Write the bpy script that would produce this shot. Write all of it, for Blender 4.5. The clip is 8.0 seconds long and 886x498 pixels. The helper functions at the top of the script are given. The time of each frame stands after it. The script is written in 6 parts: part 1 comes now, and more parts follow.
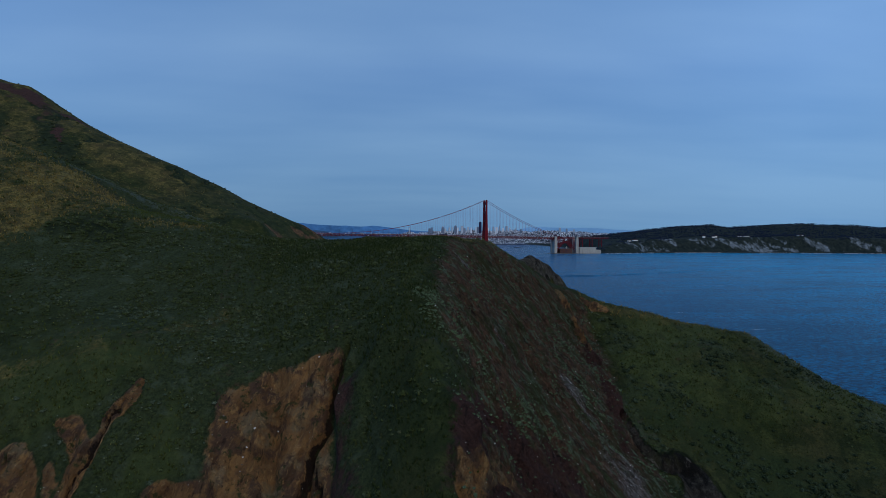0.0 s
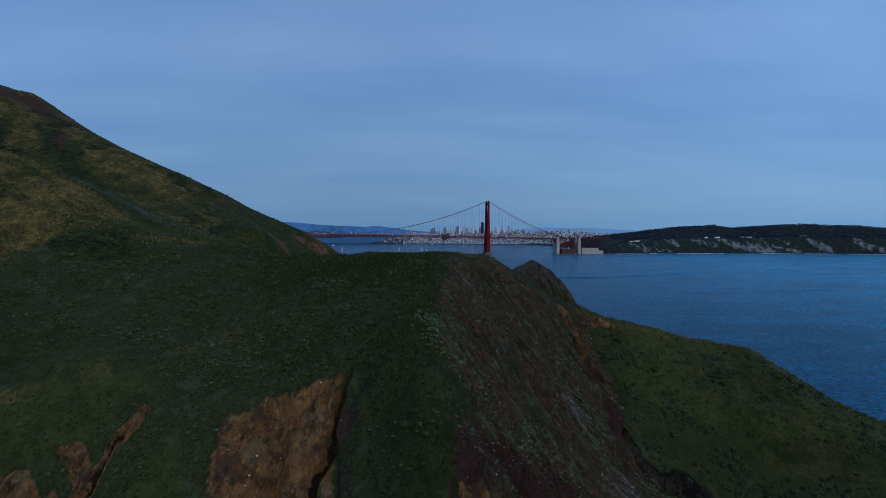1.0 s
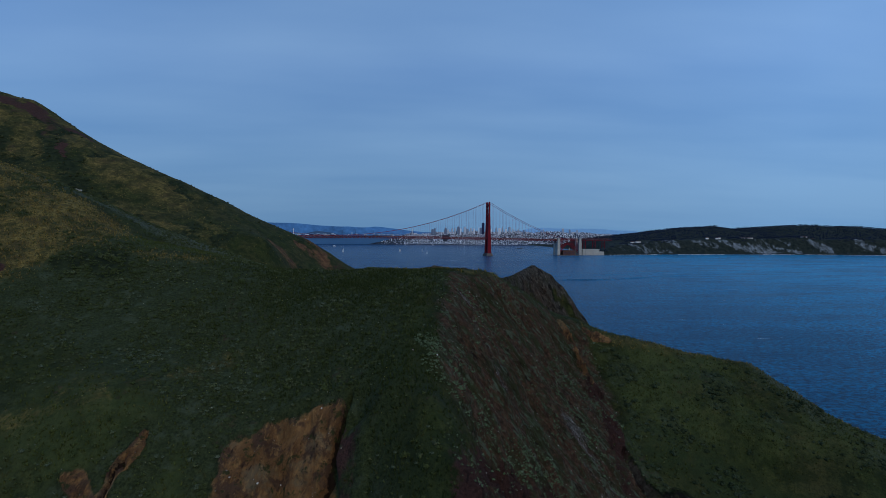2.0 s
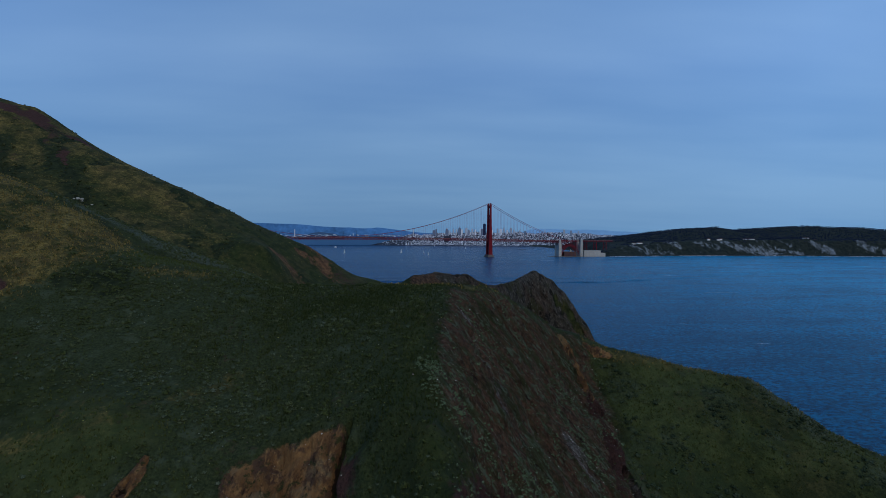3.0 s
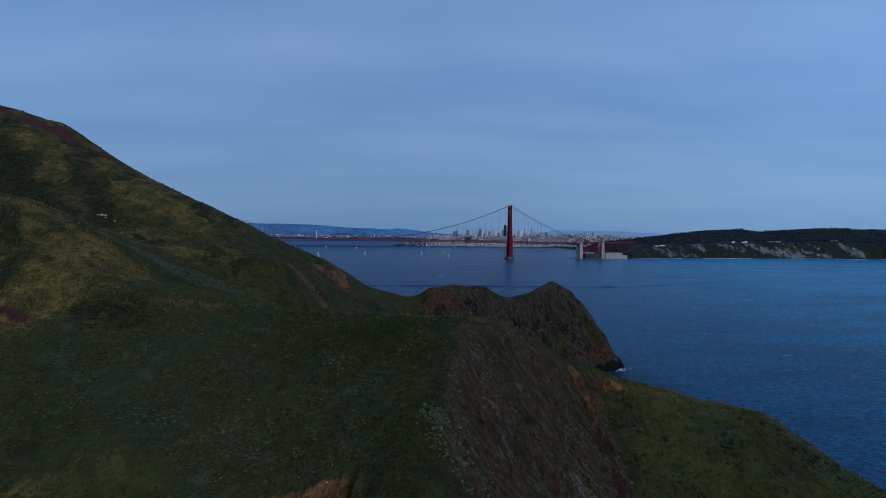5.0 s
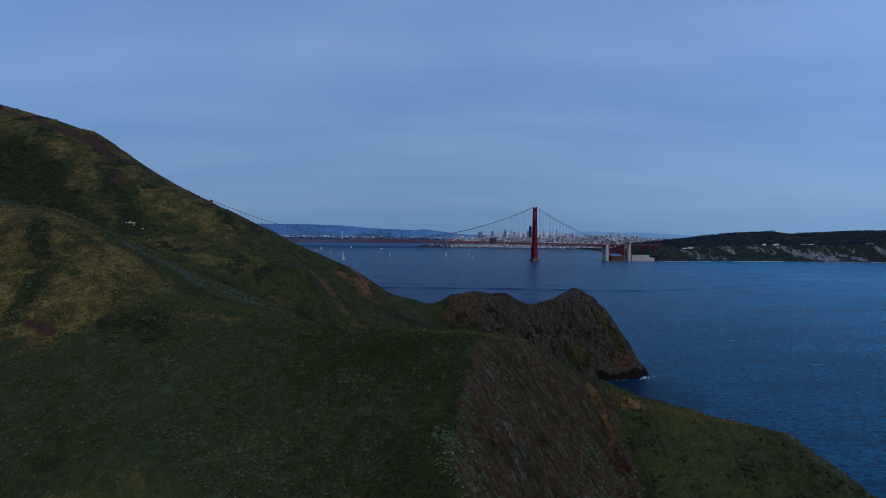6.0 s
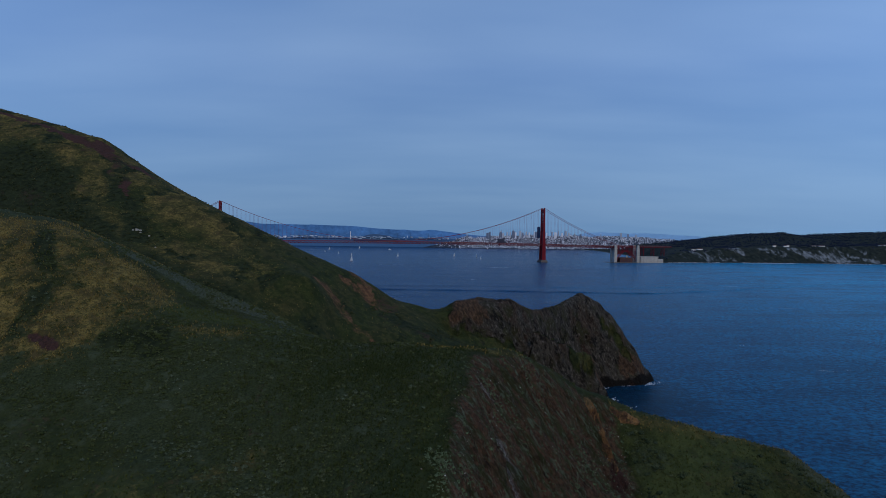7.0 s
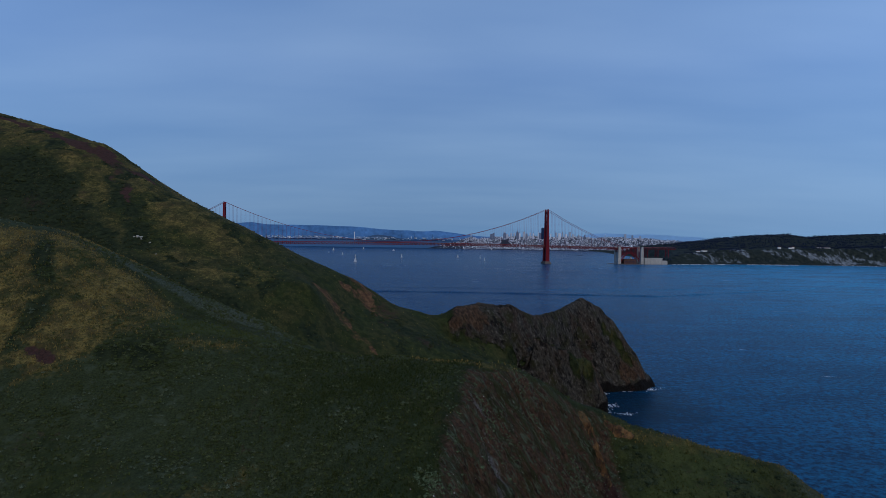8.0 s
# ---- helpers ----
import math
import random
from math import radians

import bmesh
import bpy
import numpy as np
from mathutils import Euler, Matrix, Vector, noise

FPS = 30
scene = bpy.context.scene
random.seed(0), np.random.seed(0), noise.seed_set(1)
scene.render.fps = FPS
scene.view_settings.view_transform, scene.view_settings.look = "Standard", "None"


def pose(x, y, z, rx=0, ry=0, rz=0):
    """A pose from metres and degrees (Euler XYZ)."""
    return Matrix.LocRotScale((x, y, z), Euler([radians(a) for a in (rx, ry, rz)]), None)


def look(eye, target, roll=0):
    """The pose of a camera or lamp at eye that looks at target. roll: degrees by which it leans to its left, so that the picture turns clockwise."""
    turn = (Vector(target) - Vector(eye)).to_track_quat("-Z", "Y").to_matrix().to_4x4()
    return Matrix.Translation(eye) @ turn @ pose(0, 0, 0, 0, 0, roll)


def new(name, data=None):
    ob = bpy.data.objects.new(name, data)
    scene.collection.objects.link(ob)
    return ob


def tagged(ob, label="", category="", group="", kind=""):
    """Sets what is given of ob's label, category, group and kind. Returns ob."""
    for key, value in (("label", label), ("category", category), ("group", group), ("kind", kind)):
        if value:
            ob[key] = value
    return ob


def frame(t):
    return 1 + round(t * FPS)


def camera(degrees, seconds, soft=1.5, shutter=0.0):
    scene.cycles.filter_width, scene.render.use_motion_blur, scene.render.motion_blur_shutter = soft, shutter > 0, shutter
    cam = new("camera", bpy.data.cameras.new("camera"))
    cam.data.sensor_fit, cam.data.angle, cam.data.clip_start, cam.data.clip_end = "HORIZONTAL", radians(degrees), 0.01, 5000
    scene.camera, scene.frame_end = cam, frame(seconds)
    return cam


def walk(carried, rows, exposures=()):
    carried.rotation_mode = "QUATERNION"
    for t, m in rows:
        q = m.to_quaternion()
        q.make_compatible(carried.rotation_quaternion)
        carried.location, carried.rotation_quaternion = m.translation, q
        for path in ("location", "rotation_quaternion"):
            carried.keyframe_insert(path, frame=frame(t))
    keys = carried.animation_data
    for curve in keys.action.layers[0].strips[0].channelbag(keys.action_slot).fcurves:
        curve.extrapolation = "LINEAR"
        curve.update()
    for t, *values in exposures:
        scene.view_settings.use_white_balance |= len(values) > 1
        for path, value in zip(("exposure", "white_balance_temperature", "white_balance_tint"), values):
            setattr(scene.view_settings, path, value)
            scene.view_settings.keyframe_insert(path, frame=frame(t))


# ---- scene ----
cam = camera(72.4, 8.0, soft=0.3)
PATH = [
    (0, (-0.292, 0.441, 86.383), (-0.087, 2.43, 86.33), 0.4),
    (0.5, (-0.263, 0.356, 88.452), (-0.061, 2.345, 88.398), 0.4),
    (1, (-0.267, 0.399, 90.484), (-0.069, 2.389, 90.43), 0.4),
    (1.5, (-0.226, 0.3, 92.56), (-0.029, 2.29, 92.506), 0.4),
    (3, (-0.022, 0.278, 98.551), (0.169, 2.268, 98.499), 0.4),
    (3.5, (0.307, -0.027, 100.642), (0.497, 1.964, 100.59), 0.4),
    (4, (1.007, -0.201, 102.7), (1.194, 1.79, 102.649), 0.5),
    (4.5, (1.735, -0.371, 104.788), (1.9, 1.621, 104.736), 0.5),
    (6, (4.643, -0.816, 110.997), (4.683, 1.183, 110.945), 0.7),
    (6.5, (5.891, -1.15, 112.931), (5.916, 0.849, 112.88), 0.7),
    (7, (7.185, -1.499, 115.011), (7.197, 0.501, 114.959), 0.8),
    (7.5, (8.411, -1.656, 116.965), (8.416, 0.343, 116.913), 0.9),
    (8, (9.654, -1.818, 118.597), (9.652, 0.181, 118.546), 0.9),
]
BALANCE = [(0, 0.0, 6440, 5), (1.5, 0.0, 6430, 6), (3.5, 0.0, 6430, 7), (4.5, 0.0, 6560, 11), (6.0, 0.0, 6690, 12), (8, 0.0, 6690, 12)]
walk(cam, [(t, look(eye, target, roll)) for t, eye, target, roll in PATH], BALANCE)

# ---- world, sun ----
world = bpy.data.worlds.new("overcast_evening")
scene.world = world
world.use_nodes = True
SUN_EL, SUN_AZ = radians(34), radians(170)


def sky_nodes():
    nt = world.node_tree
    nt.nodes.clear()
    out = nt.nodes.new("ShaderNodeOutputWorld")
    bg = nt.nodes.new("ShaderNodeBackground")
    sky = nt.nodes.new("ShaderNodeTexSky")
    sky.sky_type, sky.sun_disc = "NISHITA", False
    sky.sun_elevation, sky.sun_rotation = SUN_EL, SUN_AZ
    sky.air_density, sky.dust_density, sky.ozone_density = 1.0, 2.0, 2.0
    scale = nt.nodes.new("ShaderNodeVectorMath")
    scale.operation = "SCALE"
    scale.inputs["Scale"].default_value = 0.10
    nt.links.new(sky.outputs[0], scale.inputs[0])
    # a cloud sheet: direction projected on a high plane, stretched into soft bands
    co = nt.nodes.new("ShaderNodeTexCoord")
    sep = nt.nodes.new("ShaderNodeSeparateXYZ")
    nt.links.new(co.outputs["Generated"], sep.inputs[0])
    add = nt.nodes.new("ShaderNodeMath")
    add.operation = "MAXIMUM"
    add.inputs[1].default_value = 0.0
    nt.links.new(sep.outputs["Z"], add.inputs[0])
    plus = nt.nodes.new("ShaderNodeMath")
    plus.operation = "ADD"
    plus.inputs[1].default_value = 0.13
    nt.links.new(add.outputs[0], plus.inputs[0])
    px = nt.nodes.new("ShaderNodeMath")
    px.operation = "DIVIDE"
    nt.links.new(sep.outputs["X"], px.inputs[0])
    nt.links.new(plus.outputs[0], px.inputs[1])
    py = nt.nodes.new("ShaderNodeMath")
    py.operation = "DIVIDE"
    nt.links.new(sep.outputs["Y"], py.inputs[0])
    nt.links.new(plus.outputs[0], py.inputs[1])
    com = nt.nodes.new("ShaderNodeCombineXYZ")
    nt.links.new(px.outputs[0], com.inputs[0])
    nt.links.new(py.outputs[0], com.inputs[1])
    masks = []
    for sx, sy, det, seed in ((0.35, 0.75, 3.0, 2.0), (0.9, 2.0, 4.0, 7.3)):
        mp = nt.nodes.new("ShaderNodeMapping")
        mp.inputs["Location"].default_value = (seed, seed * 0.7, 0)
        mp.inputs["Rotation"].default_value = (0, 0, 0.12)
        mp.inputs["Scale"].default_value = (sx, sy, 1)
        nt.links.new(com.outputs[0], mp.inputs[0])
        tx = nt.nodes.new("ShaderNodeTexNoise")
        tx.inputs["Scale"].default_value = 1.0
        tx.inputs["Detail"].default_value = det
        tx.inputs["Roughness"].default_value = 0.45
        nt.links.new(mp.outputs[0], tx.inputs["Vector"])
        masks.append(tx)
    mean = nt.nodes.new("ShaderNodeMix")
    mean.inputs[0].default_value = 0.35
    nt.links.new(masks[0].outputs["Fac"], mean.inputs[2])
    nt.links.new(masks[1].outputs["Fac"], mean.inputs[3])
    ramp = nt.nodes.new("ShaderNodeValToRGB")
    ramp.color_ramp.elements[0].position, ramp.color_ramp.elements[1].position = 0.34, 0.66
    ramp.color_ramp.elements[0].color = (*CLOUD_DARK, 1)
    ramp.color_ramp.elements[1].color = (*CLOUD_LIGHT, 1)
    side = nt.nodes.new("ShaderNodeMath")
    side.operation = "MULTIPLY_ADD"
    nt.links.new(sep.outputs["X"], side.inputs[0])
    side.inputs[1].default_value = 0.15
    nt.links.new(mean.outputs[0], side.inputs[2])
    nt.links.new(side.outputs[0], ramp.inputs[0])
    # towards the horizon the sheet turns greyer and greener
    low = nt.nodes.new("ShaderNodeMapRange")
    low.inputs["From Min"].default_value, low.inputs["From Max"].default_value = 0.0, 0.26
    low.inputs["To Min"].default_value, low.inputs["To Max"].default_value = 0.75, 0.0
    nt.links.new(sep.outputs["Z"], low.inputs["Value"])
    hor = nt.nodes.new("ShaderNodeMix")
    hor.data_type = "RGBA"
    nt.links.new(low.outputs[0], hor.inputs["Factor"])
    nt.links.new(ramp.outputs[0], hor.inputs["A"])
    hor.inputs["B"].default_value = (*HORIZON, 1)
    mix = nt.nodes.new("ShaderNodeMix")
    mix.data_type = "RGBA"
    mix.inputs["Factor"].default_value = 0.9
    nt.links.new(scale.outputs[0], mix.inputs["A"])
    nt.links.new(hor.outputs["Result"], mix.inputs["B"])
    nt.links.new(mix.outputs["Result"], bg.inputs["Color"])
    # the sheet thins a little to either side, most to the west
    wide = nt.nodes.new("ShaderNodeMath")
    wide.operation = "MULTIPLY"
    nt.links.new(sep.outputs["X"], wide.inputs[0])
    nt.links.new(sep.outputs["X"], wide.inputs[1])
    most = nt.nodes.new("ShaderNodeMath")
    most.operation = "MINIMUM"
    nt.links.new(wide.outputs[0], most.inputs[0])
    most.inputs[1].default_value = 0.34
    thin = nt.nodes.new("ShaderNodeMath")
    thin.operation = "MULTIPLY_ADD"
    nt.links.new(most.outputs[0], thin.inputs[0])
    thin.inputs[1].default_value, thin.inputs[2].default_value = 0.55, 0.95
    west = nt.nodes.new("ShaderNodeMath")
    west.operation = "MULTIPLY_ADD"
    nt.links.new(sep.outputs["X"], west.inputs[0])
    west.inputs[1].default_value = 0.09
    nt.links.new(thin.outputs[0], west.inputs[2])
    nt.links.new(west.outputs[0], bg.inputs["Strength"])
    nt.links.new(bg.outputs[0], out.inputs[0])


CLOUD_DARK, CLOUD_LIGHT, HORIZON = (0.109, 0.241, 0.535), (0.195, 0.347, 0.635), (0.118, 0.265, 0.475)
sky_nodes()
sun = new("sun", bpy.data.lights.new("sun", "SUN"))
sun.data.energy, sun.data.angle, sun.data.color = 0.95, radians(14), (1.0, 0.84, 0.63)
sun.matrix_world = look((0, 0, 300), (0 + math.sin(SUN_AZ) * -300, math.cos(SUN_AZ) * -300, 300 - 300 * math.tan(SUN_EL)))


# ---- small helpers ----
def part(name, bm, material, parent=None, label=""):
    me = bpy.data.meshes.new(name)
    bm.to_mesh(me)
    bm.free()
    return part_mesh(name, me, material, parent, label)


def part_mesh(name, me, material, parent=None, label=""):
    if not me.materials:
        me.materials.append(material)
    ob = new(name, me)
    if parent is not None:
        ob.parent = parent
    if label:
        ob["label"] = label
    return ob


def empty(name, m):
    ob = new(name)
    ob.matrix_basis = m
    ob.empty_display_size = 0.5
    return ob


def box(bm, sx, sy, sz, m=Matrix(), taper=1.0, tapery=None):
    """A box standing on its base centre; its top is scaled by taper."""
    tapery = taper if tapery is None else tapery
    vs = [bm.verts.new(m @ Vector((x * sx / 2 * (taper if z else 1), y * sy / 2 * (tapery if z else 1), z * sz)))
          for z in (0, 1) for x, y in ((-1, -1), (1, -1), (1, 1), (-1, 1))]
    for f in ((3, 2, 1, 0), (4, 5, 6, 7), (0, 1, 5, 4), (1, 2, 6, 5), (2, 3, 7, 6), (3, 0, 4, 7)):
        bm.faces.new([vs[i] for i in f])


def beam(bm, a, b, w, h):
    """A square bar from a to b."""
    a, b = Vector(a), Vector(b)
    m = Matrix.Translation(a) @ (b - a).to_track_quat("Z", "Y").to_matrix().to_4x4()
    box(bm, w, h, (b - a).length, m)


def tube(bm, pts, r, sides=6):
    """A round rod along points."""
    rings = []
    for i, p in enumerate(pts):
        a, b = Vector(pts[max(i - 1, 0)]), Vector(pts[min(i + 1, len(pts) - 1)])
        q = (b - a).to_track_quat("Z", "Y")
        rings.append([bm.verts.new(Vector(p) + q @ Vector((r * math.cos(k * math.tau / sides), r * math.sin(k * math.tau / sides), 0))) for k in range(sides)])
    for u, v in zip(rings, rings[1:]):
        for k in range(sides):
            bm.faces.new((u[k], u[(k + 1) % sides], v[(k + 1) % sides], v[k]))
    bm.faces.new(rings[0][::-1])
    bm.faces.new(rings[-1])


def sheet(name, X, Y, Z, material, smooth=True):
    """A mesh over a grid of rows and columns."""
    ny, nx = X.shape
    me = bpy.data.meshes.new(name)
    i = np.arange((ny - 1) * (nx - 1))
    a = i // (nx - 1) * nx + i % (nx - 1)
    quads = np.stack([a, a + 1, a + nx + 1, a + nx], 1)
    me.vertices.add(nx * ny)
    me.vertices.foreach_set("co", np.stack([X, Y, Z], -1).astype(np.float32).ravel())
    me.loops.add(4 * len(quads))
    me.loops.foreach_set("vertex_index", quads.astype(np.int32).ravel())
    me.polygons.add(len(quads))
    me.polygons.foreach_set("loop_start", np.arange(0, 4 * len(quads), 4, dtype=np.int32))
    me.polygons.foreach_set("use_smooth", np.full(len(quads), smooth))
    me.update(calc_edges=True)
    me.materials.append(material)
    return new(name, me)


def soup(name, verts, tris, material, parent=None):
    """One mesh from arrays of vertices and triangles."""
    me = bpy.data.meshes.new(name)
    me.vertices.add(len(verts))
    me.vertices.foreach_set("co", np.asarray(verts, np.float32).ravel())
    me.loops.add(tris.size)
    me.loops.foreach_set("vertex_index", np.asarray(tris, np.int32).ravel())
    me.polygons.add(len(tris))
    me.polygons.foreach_set("loop_start", np.arange(0, tris.size, tris.shape[1], dtype=np.int32))
    me.update(calc_edges=True)
    return part_mesh(name, me, material, parent)


def lattice(ix, iy, seed):
    n = (ix.astype(np.int64) * 374761393 + iy.astype(np.int64) * 668265263 + seed * 974711) & 0xFFFFFFFF
    n = ((n ^ (n >> 13)) * 1274126177) & 0xFFFFFFFF
    n = ((n ^ (n >> 16)) * 2246822519) & 0xFFFFFFFF
    return ((n ^ (n >> 15)) & 0xFFFF) / 65535.0


def vnoise(x, y, seed=0):
    """Smooth noise from -1 to 1 on a unit lattice."""
    ix, iy = np.floor(x), np.floor(y)
    fx, fy = x - ix, y - iy
    fx, fy = fx * fx * fx * (fx * (fx * 6 - 15) + 10), fy * fy * fy * (fy * (fy * 6 - 15) + 10)
    a, b = lattice(ix, iy, seed), lattice(ix + 1, iy, seed)
    c, d = lattice(ix, iy + 1, seed), lattice(ix + 1, iy + 1, seed)
    return 2 * ((a * (1 - fx) + b * fx) * (1 - fy) + (c * (1 - fx) + d * fx) * fy) - 1


def fbm(x, y, size, octaves=4, seed=0, gain=0.5):
    out, amp, total = 0.0, 1.0, 0.0
    for k in range(octaves):
        c, s = math.cos(0.6 * k + 0.3), math.sin(0.6 * k + 0.3)
        out = out + amp * vnoise((c * x - s * y) / size + 17.3 * k, (s * x + c * y) / size - 9.1 * k, seed + k)
        total += amp
        amp *= gain
        size /= 2.03
    return out / total


def step(a, b, v):
    t = np.clip((v - a) / (b - a), 0, 1)
    return t * t * (3 - 2 * t)


# ---- materials ----
def material(name, colour, rough=0.9, metal=0.0, vary=0.25, scale=1.0, bump=0.3, spots=None):
    """A surface whose colour drifts at two scales, with a fine relief."""
    m = bpy.data.materials.new(name)
    m.use_nodes = True
    nt = m.node_tree
    b = nt.nodes["Principled BSDF"]
    b.inputs["Roughness"].default_value, b.inputs["Metallic"].default_value = rough, metal
    b.inputs["Specular IOR Level"].default_value = 0.12
    geo = nt.nodes.new("ShaderNodeNewGeometry")
    n1, n2 = nt.nodes.new("ShaderNodeTexNoise"), nt.nodes.new("ShaderNodeTexNoise")
    for n, s in ((n1, scale * 0.12), (n2, scale * 1.4)):
        n.inputs["Scale"].default_value, n.inputs["Detail"].default_value = s, 5
        nt.links.new(geo.outputs["Position"], n.inputs["Vector"])
    avg = nt.nodes.new("ShaderNodeMix")
    avg.inputs[0].default_value = 0.5
    nt.links.new(n1.outputs["Fac"], avg.inputs[2])
    nt.links.new(n2.outputs["Fac"], avg.inputs[3])
    ramp = nt.nodes.new("ShaderNodeValToRGB")
    ramp.color_ramp.elements[0].position, ramp.color_ramp.elements[1].position = 0.32, 0.68
    ramp.color_ramp.elements[0].color = (*[c * (1 - vary) for c in colour], 1)
    ramp.color_ramp.elements[1].color = (*[min(c * (1 + vary), 0.95) for c in (spots or colour)], 1)
    nt.links.new(avg.outputs[0], ramp.inputs[0])
    nt.links.new(ramp.outputs[0], b.inputs["Base Color"])
    if bump:
        bp = nt.nodes.new("ShaderNodeBump")
        bp.inputs["Strength"].default_value, bp.inputs["Distance"].default_value = bump, 0.3 / scale
        nt.links.new(n2.outputs["Fac"], bp.inputs["Height"])
        nt.links.new(bp.outputs[0], b.inputs["Normal"])
    return m


def by_island(name, colours, rough=0.8, by_object=False):
    """One colour of the row for each separate piece."""
    m = bpy.data.materials.new(name)
    m.use_nodes = True
    nt = m.node_tree
    b = nt.nodes["Principled BSDF"]
    b.inputs["Roughness"].default_value = rough
    b.inputs["Specular IOR Level"].default_value = 0.08
    src = nt.nodes.new("ShaderNodeObjectInfo" if by_object else "ShaderNodeNewGeometry")
    ramp = nt.nodes.new("ShaderNodeValToRGB")
    ramp.color_ramp.interpolation = "CONSTANT"
    while len(ramp.color_ramp.elements) < len(colours):
        ramp.color_ramp.elements.new(0.5)
    for k, c in enumerate(colours):
        ramp.color_ramp.elements[k].position = k / len(colours)
        ramp.color_ramp.elements[k].color = (*c, 1)
    nt.links.new(src.outputs["Random" if by_object else "Random Per Island"], ramp.inputs[0])
    nt.links.new(ramp.outputs[0], b.inputs["Base Color"])
    return m


class Nodes:
    """Short hand for a node tree."""

    def __init__(self, name):
        self.m = bpy.data.materials.new(name)
        self.m.use_nodes = True
        self.nt = self.m.node_tree
        self.bsdf = self.nt.nodes["Principled BSDF"]
        self.bsdf.inputs["Specular IOR Level"].default_value = 0.08

    def node(self, kind, **values):
        n = self.nt.nodes.new(kind)
        for k, v in values.items():
            self.put(n.inputs[k.replace("_", " ")], v)
        return n

    def put(self, socket, v):
        if isinstance(v, bpy.types.NodeSocket):
            self.nt.links.new(v, socket)
        else:
            socket.default_value = v

    def noise(self, scale, detail=4, vector=None, rough=0.5, stretch=None, turn=0.0):
        if vector is None:
            vector = self.node("ShaderNodeNewGeometry").outputs["Position"]
        if stretch:
            mp = self.node("ShaderNodeMapping", Vector=vector, Scale=stretch, Rotation=(0, 0, turn))
            vector = mp.outputs[0]
        return self.node("ShaderNodeTexNoise", Scale=scale, Detail=detail, Roughness=rough, Vector=vector).outputs["Fac"]

    def streaks(self, scale, down, across, along, detail=5, rough=0.6):
        """Noise drawn out along the way down a slope: finer across it than along it."""
        down = Vector(down).normalized()
        level = down.cross(Vector((0, 0, 1))).normalized()
        out = level.cross(down)
        place = self.node("ShaderNodeNewGeometry").outputs["Position"]
        axes = []
        for axis, k in ((level, across), (down, along), (out, across)):
            dot = self.nt.nodes.new("ShaderNodeVectorMath")
            dot.operation = "DOT_PRODUCT"
            self.put(dot.inputs[0], place)
            self.put(dot.inputs[1], tuple(axis * k))
            axes.append(dot.outputs["Value"])
        v = self.node("ShaderNodeCombineXYZ", X=axes[0], Y=axes[1], Z=axes[2])
        return self.noise(scale, detail, vector=v.outputs[0], rough=rough)

    def ramp(self, value, *stops):
        r = self.node("ShaderNodeValToRGB", Fac=value)
        while len(r.color_ramp.elements) < len(stops):
            r.color_ramp.elements.new(0.5)
        for e, (p, c) in zip(r.color_ramp.elements, stops):
            e.position = p
            e.color = (*c, 1) if isinstance(c, tuple) else (c, c, c, 1)
        return r.outputs[0]

    def mix(self, fac, a, b):
        n = self.nt.nodes.new("ShaderNodeMix")
        n.data_type = "RGBA"
        self.put(n.inputs["Factor"], fac)
        for key, v in (("A", a), ("B", b)):
            self.put(n.inputs[key], (*v, 1) if isinstance(v, tuple) else v)
        return n.outputs["Result"]

    def calc(self, op, a, b=0.0, c=0.0):
        n = self.nt.nodes.new("ShaderNodeMath")
        n.operation = op
        self.put(n.inputs[2], c)
        self.put(n.inputs[0], a)
        self.put(n.inputs[1], b)
        return n.outputs[0]

    def cover(self, name):
        n = self.nt.nodes.new("ShaderNodeAttribute")
        n.attribute_name = name
        return n.outputs["Fac"]

    def bump(self, height, strength, distance, normal=None):
        n = self.node("ShaderNodeBump", Strength=strength, Distance=distance, Height=height)
        if normal is not None:
            self.put(n.inputs["Normal"], normal)
        return n.outputs[0]


